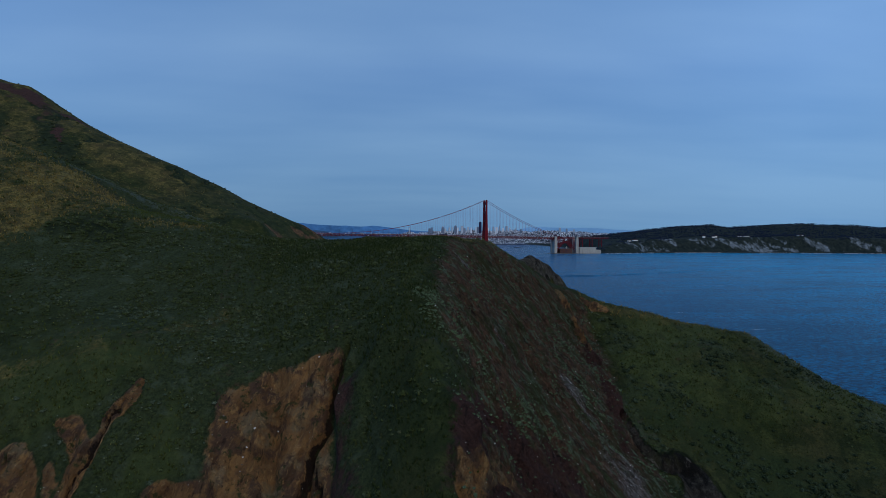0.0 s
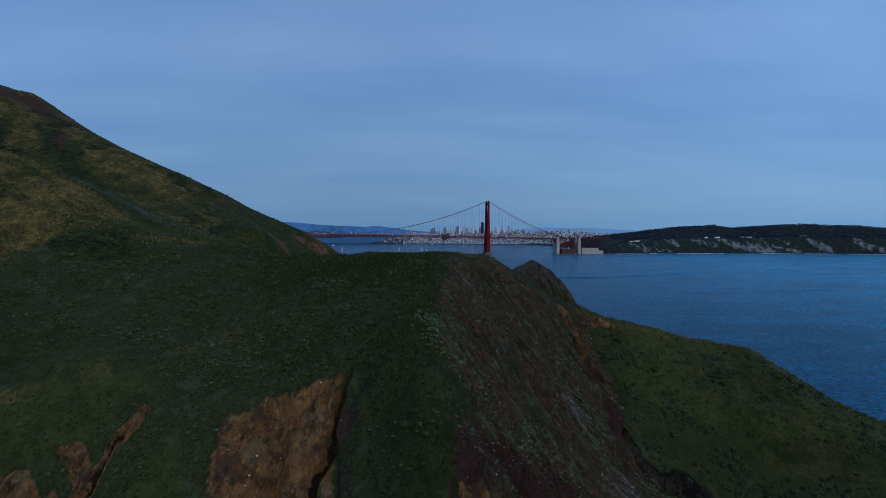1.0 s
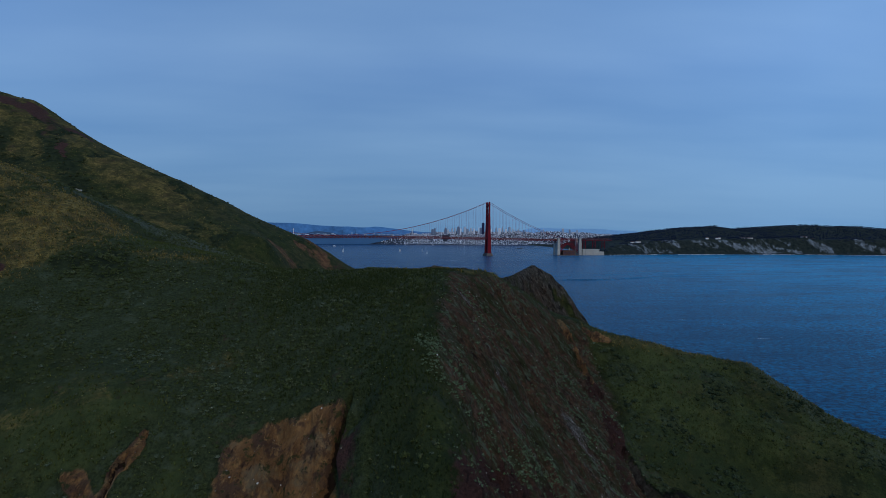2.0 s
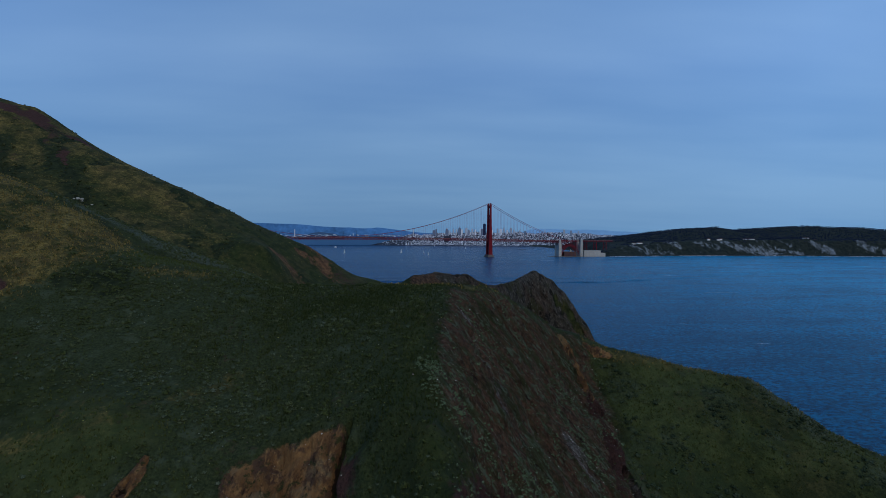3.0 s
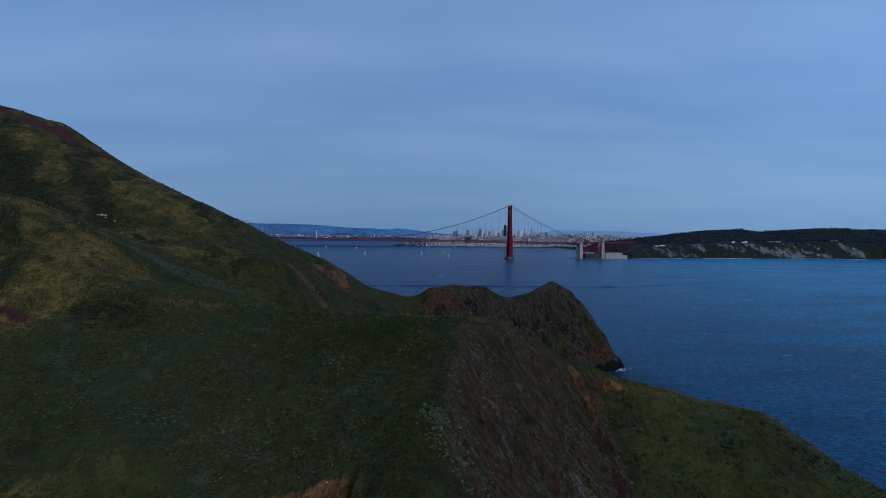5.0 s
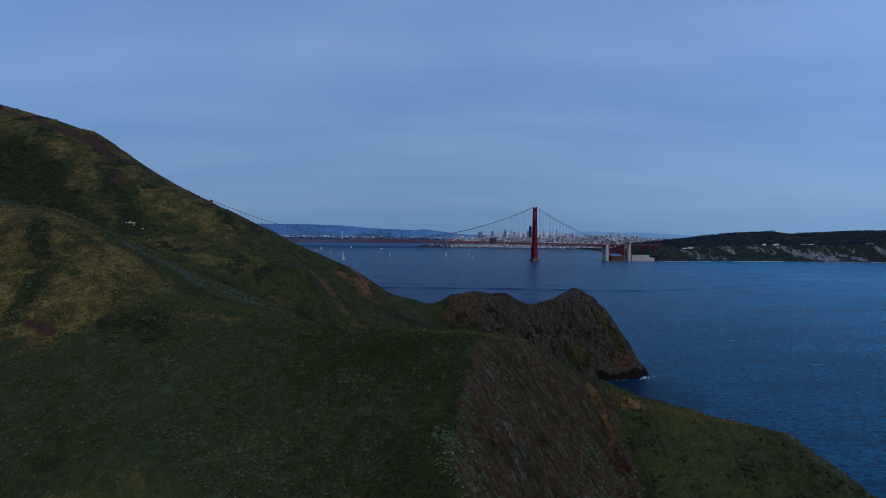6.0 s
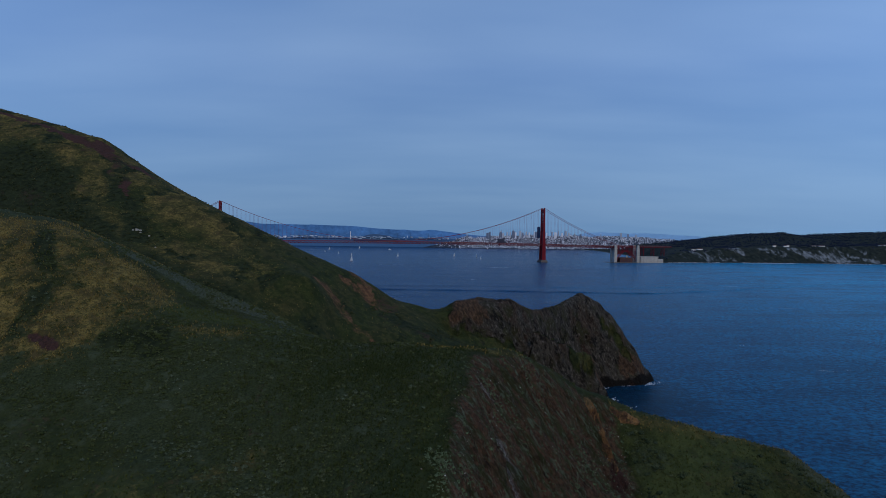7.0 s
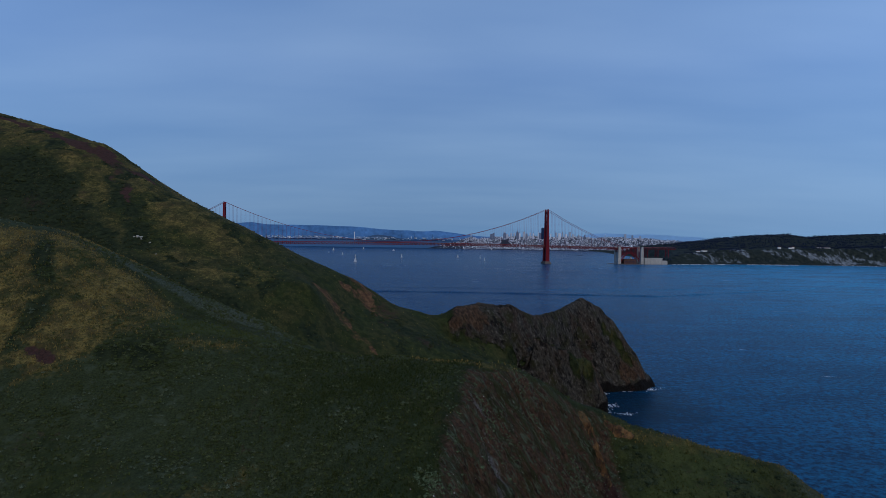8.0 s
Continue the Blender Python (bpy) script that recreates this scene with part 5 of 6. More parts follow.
def city():
    xs, ys = np.linspace(-120, 2100, 150), spread([(4745, 6), (4960, 6)])
    X, Y = np.meshgrid(xs, ys)
    Y = Y - 0.1 * np.clip(X - 300, 0, None)
    ob = sheet("city_hills", X, Y, city_height(X, Y + 0.1 * np.clip(X - 300, 0, None)) - 4 * step(4760, 4748, Y + 0.1 * np.clip(X - 300, 0, None)), CITY_GROUND)
    tagged(ob, "far city hills under dense white houses", "hills", kind="structure")
    rng = np.random.default_rng(21)
    n = 12500
    x, v = rng.uniform(-40, 1980, n), 4768 + 175 * rng.random(n) ** 0.8
    park = fbm(x, v, 120, 3, 97)
    keep = (park < 0.62) & (rng.random(n) < np.interp(x, [-60, 40, 160, 260], [0.04, 0.12, 0.3, 1.0])) & ((v > 4784) | ((x < 330) & (rng.random(n) < 0.25)))
    x, v = x[keep], v[keep]
    n = len(x)
    y = v - 0.1 * np.clip(x - 300, 0, None)
    z = city_height(x, v) - 2
    w, dp, h = rng.uniform(2.5, 7, n), rng.uniform(5, 9, n), rng.gamma(2.0, 1.5, n) + 2.0
    c = np.array([(-.5, -.5, 0), (.5, -.5, 0), (.5, .5, 0), (-.5, .5, 0), (-.5, -.5, 1), (.5, -.5, 1), (.5, .5, 1), (-.5, .5, 1)])
    a = rng.uniform(-0.5, 0.5, n)
    vx = c[None, :, 0] * w[:, None]
    vy = c[None, :, 1] * dp[:, None]
    V = np.stack([x[:, None] + vx * np.cos(a)[:, None] - vy * np.sin(a)[:, None], y[:, None] + vx * np.sin(a)[:, None] + vy * np.cos(a)[:, None], z[:, None] + c[None, :, 2] * h[:, None]], -1)
    F = np.array([(0, 1, 5, 4), (1, 2, 6, 5), (2, 3, 7, 6), (3, 0, 4, 7), (4, 5, 6, 7)])[None] + 8 * np.arange(n)[:, None, None]
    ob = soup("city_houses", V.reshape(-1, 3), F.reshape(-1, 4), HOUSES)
    tagged(ob, "dense far white and cream city houses on the hills", "houses", kind="stuff")
    x, v = rng.uniform(-90, 1980, 900), 4768 + 170 * rng.random(900) ** 2.2
    ok = (fbm(x, v, 120, 3, 97) > 0.42) | (v < 4778) | ((x < 200) & (rng.random(900) < 0.9))
    r = rng.uniform(2, 4, ok.sum())
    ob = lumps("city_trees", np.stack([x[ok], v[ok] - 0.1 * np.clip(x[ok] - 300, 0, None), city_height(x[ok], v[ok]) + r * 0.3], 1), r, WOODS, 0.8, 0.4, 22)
    tagged(ob, "dark park trees between the far city houses", "trees", kind="stuff")


# skyline towers: x at 4.9 km, width, top height, crown
TOWERS = [(230, 7, 142, "spike"), (395, 22, 127, "slab"), (413, 15, 138, "slab"), (500, 25, 148, "dome"), (552, 12, 138, "slab"), (577, 12, 138, "slab"), (602, 27, 162, "spike"), (620, 14, 136, "slab"), (655, 21, 152, "slab"), (704, 14, 145, "slab"),
          (728, 14, 136, "slab"), (768, 11, 152, "spike"), (783, 18, 144, "slab"), (802, 26, 178, "dark"), (865, 10, 136, "slab"), (908, 13, 148, "slab"), (935, 26, 142, "slab"), (958, 12, 160, "spike"), (1015, 18, 156, "slab"), (1040, 12, 138, "slab"),
          (1085, 14, 132, "slab"), (1130, 12, 128, "slab"), (1290, 9, 142, "spike"), (1445, 19, 144, "slab"), (1500, 17, 134, "slab"), (1560, 14, 128, "slab"), (675, 18, 134, "slab"), (520, 16, 126, "slab"), (840, 20, 130, "slab"), (985, 16, 134, "slab")]


def office_tower(x, w, top, crown):
    y = 4905 - 0.1 * max(x - 300, 0)
    base = float(city_height(np.array([x]), np.array([4905.0]))[0]) - 12
    t = empty("office_tower", pose(x, y, base, 0, 0, (x * 7) % 30 - 15))
    tone = {"dark": "very dark bay-windowed granite", "spike": "pale stepped", "dome": "dome-topped grey", "slab": "pale slab-sided"}[crown]
    tagged(t, f"far {tone} office tower on the skyline", "skyscraper", "skyline towers")
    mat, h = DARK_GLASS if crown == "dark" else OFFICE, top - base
    bm = bmesh.new()
    if crown in ("slab", "dark"):
        box(bm, w, w * 0.8, h * 0.96)
        for k in range(4):
            box(bm, w / 7, w * 0.84, h * 0.95, pose((k - 1.5) * w / 4, 0, 0))
        box(bm, w * 0.6, w * 0.5, h * 0.04, pose(0, 0, h * 0.96))
    else:
        box(bm, w, w * 0.8, h * 0.72)
        box(bm, w * 0.74, w * 0.6, h * 0.16, pose(0, 0, h * 0.72))
    shaft = part("shaft", bm, mat, t)
    if crown in ("spike", "dome"):
        bm = bmesh.new()
        box(bm, w * 0.6, w * 0.5, h * 0.12, pose(0, 0, h * 0.88), 0.08 if crown == "spike" else 0.55)
        part("crown", bm, mat, shaft)


def cottage(x, d, w, h, roof):
    y = float(np.interp(x, [960, 1100, 1300, 1500, 1686, 1900, 2084, 2400, 2900], [2610, 2650, 2705, 2728, 2752, 2765, 2752, 2690, 2560])) + d
    z = float(shore_height(np.array([x]), np.array([y]))[0][0])
    c = empty("cottage", pose(x, y, z - 0.5, 0, 0, (x * 3) % 20 - 10))
    tagged(c, "small white house among trees on the far cliff top", "house", "cliff-top houses")
    bm = bmesh.new()
    box(bm, w, w * 0.6, h)
    part("wall", bm, WHITE, c)
    bm = bmesh.new()
    box(bm, w * 1.06, w * 0.7, h * 0.5, pose(0, 0, h), 0.96, 0.08)
    part("roof", bm, roof, c)


WHITE = material("white_paint", (0.8, 0.8, 0.8), 0.5, vary=0.06, scale=1.0, bump=0.0)
southern_shore()
woods()
for row in ((1180, 112, 16, 6), (1215, 118, 24, 6), (1596, 120, 13, 7), (1648, 116, 12, 6), (1668, 124, 10, 7), (1790, 114, 18, 4), (1826, 114, 30, 5), (2110, 116, 26, 5), (2150, 118, 14, 5)):
    cottage(*row, BRICKWORK)
fort()
anchorage()
city()
for x, w, top, crown in TOWERS:
    office_tower(x, w * 0.85, top if crown == "dark" else 106 + (top - 106) * 0.82, crown)

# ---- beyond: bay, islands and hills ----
# the blue haze of distance is mixed into these base colours
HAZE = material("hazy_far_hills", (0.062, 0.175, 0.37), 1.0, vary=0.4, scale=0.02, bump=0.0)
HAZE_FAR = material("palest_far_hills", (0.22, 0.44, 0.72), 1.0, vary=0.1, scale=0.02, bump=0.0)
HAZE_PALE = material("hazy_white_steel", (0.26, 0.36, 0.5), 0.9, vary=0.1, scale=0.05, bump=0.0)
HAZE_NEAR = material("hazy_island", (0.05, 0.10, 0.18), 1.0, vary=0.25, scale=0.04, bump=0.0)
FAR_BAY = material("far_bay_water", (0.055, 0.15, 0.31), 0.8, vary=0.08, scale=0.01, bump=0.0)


def strip(name, y, xs, tops, base, material, label, category, jitter=2.0, seed=0, lean=90.0):
    x = np.arange(xs[0], xs[-1], 12.0)
    top = np.interp(x, xs, tops) + jitter * fbm(x, 0 * x, 90, 4, seed)
    rows = np.linspace(0, 1, 7)[:, None]
    X = np.repeat(x[None], 7, 0)
    ob = sheet(name, X, y + lean * rows - 0.103 * np.clip(X - 300, 0, None), base + (top - base)[None] * rows ** 0.8, material)
    tagged(ob, label, category, kind="structure")


def far_side():
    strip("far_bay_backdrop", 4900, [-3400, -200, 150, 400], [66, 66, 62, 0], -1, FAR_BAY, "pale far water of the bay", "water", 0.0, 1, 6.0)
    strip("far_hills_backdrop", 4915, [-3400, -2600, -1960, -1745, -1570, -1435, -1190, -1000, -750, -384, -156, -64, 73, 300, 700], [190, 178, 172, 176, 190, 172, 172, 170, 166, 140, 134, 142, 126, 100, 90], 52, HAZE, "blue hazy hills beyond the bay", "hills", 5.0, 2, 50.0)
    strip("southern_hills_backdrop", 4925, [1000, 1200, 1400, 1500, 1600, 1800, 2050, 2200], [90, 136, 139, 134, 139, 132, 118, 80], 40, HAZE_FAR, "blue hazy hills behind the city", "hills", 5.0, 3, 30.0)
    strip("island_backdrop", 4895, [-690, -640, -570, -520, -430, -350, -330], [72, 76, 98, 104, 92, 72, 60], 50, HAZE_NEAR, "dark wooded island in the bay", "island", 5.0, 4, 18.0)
    # low built-up shore in front of the hills
    rng = np.random.default_rng(31)
    n = 520
    x = rng.uniform(-2000, 200, n)
    dense = rng.random(n) < np.interp(x, [-2000, -1600, -1000, -600, -100, 200], [0.3, 0.7, 0.9, 0.5, 0.6, 0.2])
    x = x[dense]
    n = len(x)
    w, h, z = rng.uniform(5, 30, n), rng.uniform(2, 7, n), rng.uniform(60, 80, n)
    tall = rng.random(n) < 0.07
    w[tall], h[tall] = 5, rng.uniform(8, 22, tall.sum())
    c = np.array([(-.5, 0, 0), (.5, 0, 0), (.5, 1, 0), (-.5, 1, 0), (-.5, 0, 1), (.5, 0, 1), (.5, 1, 1), (-.5, 1, 1)])
    V = np.stack([x[:, None] + c[None, :, 0] * w[:, None], 4893 + c[None, :, 1] * 8 + 0 * w[:, None], z[:, None] + c[None, :, 2] * h[:, None]], -1)
    F = np.array([(0, 1, 5, 4), (1, 2, 6, 5), (2, 3, 7, 6), (3, 0, 4, 7), (4, 5, 6, 7)])[None] + 8 * np.arange(n)[:, None, None]
    # these walls carry the haze in their colours as well
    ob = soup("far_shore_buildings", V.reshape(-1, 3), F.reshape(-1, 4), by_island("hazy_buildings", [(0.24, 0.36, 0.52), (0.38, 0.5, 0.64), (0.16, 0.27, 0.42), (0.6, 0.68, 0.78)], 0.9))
    tagged(ob, "low pale buildings along the far hazy shore", "buildings", kind="stuff")
    b = empty("far_bay_bridge", pose(-700, 4890, 60))
    tagged(b, "far white single-tower bay bridge before hazy hills", "bridge")
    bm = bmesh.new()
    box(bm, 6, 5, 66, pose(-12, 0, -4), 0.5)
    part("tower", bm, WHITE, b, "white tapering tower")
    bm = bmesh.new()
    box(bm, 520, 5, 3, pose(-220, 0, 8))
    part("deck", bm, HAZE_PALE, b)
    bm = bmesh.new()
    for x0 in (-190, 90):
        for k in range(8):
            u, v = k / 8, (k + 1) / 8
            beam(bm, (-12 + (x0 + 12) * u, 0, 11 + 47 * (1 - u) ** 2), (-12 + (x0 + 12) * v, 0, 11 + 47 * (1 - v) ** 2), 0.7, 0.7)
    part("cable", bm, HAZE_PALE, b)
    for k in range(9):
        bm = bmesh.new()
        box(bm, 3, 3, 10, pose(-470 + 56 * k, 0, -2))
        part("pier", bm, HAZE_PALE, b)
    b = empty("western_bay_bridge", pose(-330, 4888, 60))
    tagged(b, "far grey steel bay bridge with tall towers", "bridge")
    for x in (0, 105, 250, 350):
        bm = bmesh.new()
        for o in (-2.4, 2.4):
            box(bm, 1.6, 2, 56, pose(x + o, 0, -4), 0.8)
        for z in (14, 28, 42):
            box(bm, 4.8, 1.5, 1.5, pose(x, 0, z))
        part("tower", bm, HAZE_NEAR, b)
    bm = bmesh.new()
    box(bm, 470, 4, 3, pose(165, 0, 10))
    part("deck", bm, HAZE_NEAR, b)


far_side()

# ---- boats ----
SAIL = material("white_sailcloth", (0.82, 0.82, 0.8), 0.7, vary=0.05, scale=1.0, bump=0.0)
HULL = material("dark_ship_hull", (0.04, 0.04, 0.045), 0.6, vary=0.2, scale=0.3, bump=0.0)
FOAM = material("white_sea_foam", (0.72, 0.76, 0.8), 0.9, vary=0.15, scale=0.6, bump=0.2)


def hull(bm, length, width, height, m=Matrix()):
    """A pointed hull, on the water."""
    prof = ((-0.5, 0.7), (-0.2, 1.0), (0.2, 0.85), (0.5, 0.05))
    rows = [[bm.verts.new(m @ Vector((x * length, s * w * width / 2 * (0.6 if z < 0 else 1), z * height))) for s in (-1, 1) for z in (-0.4, 1.0)] for x, w in prof]
    for p, q in zip(rows, rows[1:]):
        bm.faces.new((p[0], p[1], q[1], q[0]))
        bm.faces.new((p[2], q[2], q[3], p[3]))
        bm.faces.new((p[1], p[3], q[3], q[1]))
        bm.faces.new((p[0], q[0], q[2], p[2]))
    bm.faces.new((rows[0][0], rows[0][2], rows[0][3], rows[0][1]))
    bm.faces.new((rows[-1][0], rows[-1][1], rows[-1][3], rows[-1][2]))


def sailboat(x, y, size, turn):
    b = empty("sailboat", pose(x, y, 0, 0, 0, turn))
    tagged(b, "white sailboat heeling slightly on the blue bay", "sailboat", "sailboats on the bay")
    bm = bmesh.new()
    hull(bm, size * 0.8, size * 0.24, size * 0.08)
    part("hull", bm, WHITE, b)
    bm = bmesh.new()
    tube(bm, [(0.05 * size, 0, 0), (0.05 * size, 0, size * 1.12)], 0.012 * size, 5)
    mast = part("mast", bm, WHITE, b)
    for name, a, c, top in (("mainsail", 0.03, -0.36, 1.08), ("jib", 0.08, 0.38, 0.9)):
        bm = bmesh.new()
        n, rows = 6, []
        for k in range(n + 1):
            f = k / n
            r = []
            for j in range(4):
                g = j / 3 * (1 - f * 0.96)
                r.append(bm.verts.new((size * (a + (c - a) * g), size * 0.10 * math.sin(math.pi * g) * (1 - f), size * (0.12 + (top - 0.12) * f))))
            rows.append(r)
        for p, q in zip(rows, rows[1:]):
            for j in range(3):
                bm.faces.new((p[j], p[j + 1], q[j + 1], q[j]))
        bmesh.ops.solidify(bm, geom=bm.faces[:], thickness=0.06)
        part(name, bm, SAIL, mast)


BOATS = [(-700, 3900, 17, 40), (-520, 3170, 12, 70), (-422, 2960, 12, 60), (-343, 2420, 20, 50), (-560, 4300, 14, 20), (-192, 2920, 17, 60), (82, 3040, 15, 45), (170, 4650, 14, 80), (190, 2960, 16, 110), (195, 2720, 13, 60), (370, 4550, 12, 40), (520, 3890, 12, 75), (-650, 3480, 10, 65)]
for row in BOATS:
    sailboat(*row)


def cargo_ship(x, y, length, turn):
    b = empty("cargo_barge", pose(x, y, 0, 0, 0, turn))
    tagged(b, "long dark cargo barge on the water near the bridge", "ship")
    bm = bmesh.new()
    hull(bm, length, length * 0.2, length * 0.07)
    part("hull", bm, HULL, b)
    bm = bmesh.new()
    box(bm, length * 0.12, length * 0.14, length * 0.1, pose(-length * 0.34, 0, length * 0.06), 0.9)
    box(bm, length * 0.05, length * 0.05, length * 0.06, pose(-length * 0.34, 0, length * 0.16), 0.8)
    part("deckhouse", bm, HULL, b)


cargo_ship(830, 3640, 34, 185)


def motor_boat(x, y, size, turn):
    b = empty("motor_boat", pose(x, y, 0, 0, 0, turn))
    tagged(b, "small white motor boat trailing a pale wake", "motor boat")
    bm = bmesh.new()
    hull(bm, size, size * 0.3, size * 0.14)
    part("hull", bm, WHITE, b)
    bm = bmesh.new()
    box(bm, size * 0.36, size * 0.22, size * 0.16, pose(-0.05 * size, 0, size * 0.12), 0.8)
    part("cabin", bm, WHITE, b)


motor_boat(-327, 4080, 20, -15)


def foam_patches():
    """Surf round the rocks, wakes and whitecaps: low uneven sheets on the water."""
    rng = np.random.default_rng(41)
    P, S = [], []

    def dab(cx, cy, lx, ly, turn, n, size):
        a, b = rng.normal(0, 0.4, n) * lx, rng.normal(0, 0.4, n) * ly
        P.append(np.stack([cx + a * math.cos(turn) - b * math.sin(turn), cy + a * math.sin(turn) + b * math.cos(turn), np.full(n, 0.02)], 1))
        S.append(rng.uniform(0.3, 1.0, n) * size)

    for cx, cy, lx, ly, n, size in ((172, 466, 7, 4, 60, 0.9), (150, 460, 12, 2.5, 70, 0.8), (130, 452, 8, 5, 60, 0.9), (126, 420, 10, 7, 90, 1.1), (120, 408, 7, 4, 80, 1.0), (134, 400, 8, 5, 50, 0.9), (180, 470, 10, 5, 25, 0.7), (118, 436, 8, 6, 40, 0.8)):
        dab(cx, cy, lx, ly, rng.uniform(0, 0.6), n, size)
    for k in range(150):
        x = rng.uniform(980, 3000)
        y = np.interp(x, [960, 1100, 1300, 1500, 1686, 1900, 2084, 2400, 2900], [2610, 2650, 2705, 2728, 2752, 2765, 2752, 2690, 2560])
        dab(x, y - 7, 18, 3, 0.05, 9, 3.2)
    dab(215, 2080, 60, 8, -0.2, 90, 2.0)
    dab(-240, 3980, 120, 6, -0.15, 60, 2.5)
    dab(345, 520, 10, 1.6, -0.3, 60, 0.5)
    dab(330, 640, 9, 1.5, 0.1, 40, 0.5)
    for k in range(26):
        r = rng.uniform(500, 1500)
        dab(rng.uniform(0.15, 0.7) * r, r, 3, 1, rng.uniform(-0.4, 0.4), 8, 0.45)
    x = rng.uniform(1000, 2950, 900)
    y = np.interp(x, [960, 1100, 1300, 1500, 1686, 1900, 2084, 2400, 2900], [2610, 2650, 2705, 2728, 2752, 2765, 2752, 2690, 2560])
    keep = fbm(x, y, 110, 3, 98) > -0.15
    ob = lumps("shore_surf", np.stack([x, y - 6 + rng.normal(0, 3, 900), np.full(900, 0.3)], 1)[keep], rng.uniform(0.8, 2.4, 900)[keep], FOAM, 0.55, 0.5, 43)
    tagged(ob, "white line of surf along the far cliffs", "surf", kind="stuff")
    ob = lumps("sea_foam", np.concatenate(P), 0.62 * np.concatenate(S), FOAM, 0.06, 0.6, 42)
    tagged(ob, "white surf and foam streaks on the blue sea", "foam", kind="stuff")


foam_patches()

# ---- plants and stones of the headland ----
def leaves_of(name, colours, size, spread_by=0.22):
    """Foliage whose colour drifts from clump to clump, and a little from leaf to leaf."""
    g = Nodes(name)
    drift = g.noise(1.0 / size, 4, rough=0.6)
    stops = [(0.36 + 0.28 * k / (len(colours) - 1), c) for k, c in enumerate(colours)]
    island = g.node("ShaderNodeNewGeometry").outputs["Random Per Island"]
    value = g.calc("MULTIPLY_ADD", island, 2 * spread_by, 1 - spread_by)
    hsv = g.node("ShaderNodeHueSaturation", Value=value, Color=g.ramp(drift, *stops))
    g.put(g.bsdf.inputs["Base Color"], hsv.outputs[0])
    g.bsdf.inputs["Roughness"].default_value = 0.8
    return g.m


SHRUB_LEAF = leaves_of("scrub_leaves", [(0.030, 0.042, 0.013), (0.050, 0.064, 0.020), (0.042, 0.056, 0.017), (0.066, 0.082, 0.032), (0.080, 0.096, 0.050)], 3.0)
GRASS_BLADE = leaves_of("grass_blades", [(0.032, 0.045, 0.011), (0.046, 0.058, 0.014), (0.038, 0.050, 0.012), (0.068, 0.066, 0.022)], 4.0)
FRESH_BLADE = leaves_of("fresh_grass_blades", [(0.048, 0.066, 0.016), (0.070, 0.086, 0.022), (0.056, 0.076, 0.018), (0.092, 0.098, 0.030)], 4.0)
DRY_BLADE = leaves_of("dry_grass_blades", [(0.110, 0.094, 0.030), (0.245, 0.182, 0.058), (0.150, 0.112, 0.038), (0.285, 0.208, 0.068), (0.072, 0.080, 0.024)], 5.0)
PALE_LEAF = leaves_of("silver_green_leaves", [(0.046, 0.062, 0.030), (0.086, 0.110, 0.068), (0.062, 0.082, 0.044), (0.118, 0.142, 0.098)], 1.2)
WALL_LEAF = leaves_of("wall_plant_leaves", [(0.052, 0.076, 0.034), (0.104, 0.146, 0.080), (0.076, 0.110, 0.054), (0.130, 0.172, 0.104)], 1.5)
FAR_LEAF = leaves_of("dark_scrub_leaves", [(0.022, 0.030, 0.010), (0.040, 0.048, 0.017), (0.030, 0.038, 0.013), (0.062, 0.064, 0.028)], 6.0)
DARK_LEAF = leaves_of("dark_bush_leaves", [(0.016, 0.026, 0.012), (0.028, 0.042, 0.020), (0.050, 0.068, 0.040)], 2.0)
DARK_BLADE = leaves_of("dark_grass_blades", [(0.018, 0.031, 0.009), (0.030, 0.044, 0.013), (0.024, 0.038, 0.011), (0.044, 0.058, 0.018)], 4.0)
STONE = by_island("loose_pale_stones", [(0.34, 0.32, 0.29), (0.2, 0.17, 0.15), (0.6, 0.58, 0.55), (0.11, 0.085, 0.07), (0.45, 0.42, 0.38)], 0.9)


def ground_at(x, y):
    """Places on the relief grid, by its cells, and the covers there."""
    i = np.clip(np.searchsorted(GX, x) - 1, 0, len(GX) - 2)
    j = np.clip(np.searchsorted(GY, y) - 1, 0, len(GY) - 2)
    fx, fy = ((x - GX[i]) / (GX[i + 1] - GX[i]))[:, None], ((y - GY[j]) / (GY[j + 1] - GY[j]))[:, None]
    p = (GRID[j, i] * (1 - fx) + GRID[j, i + 1] * fx) * (1 - fy) + (GRID[j + 1, i] * (1 - fx) + GRID[j + 1, i + 1] * fx) * fy
    du, dv = GRID[j, i + 1] - GRID[j, i], GRID[j + 1, i] - GRID[j, i]
    n = np.cross(du, dv)
    n /= np.linalg.norm(n, axis=1, keepdims=True)
    return p, n, {k: m[j, i] for k, m in COVER.items()}


def scatter(rng, n, x0, x1, y0, y1, wish):
    """n random places in a stretch of the plan, thinned by wish(covers, x, y, z)."""
    x, y = rng.uniform(x0, x1, n), rng.uniform(y0, y1, n)
    p, nrm, m = ground_at(x, y)
    ok = (rng.random(n) < wish(m, p[:, 0], p[:, 1], p[:, 2])) & (p[:, 2] > 3) & (nrm[:, 2] > 0.3)
    return p[ok], nrm[ok]


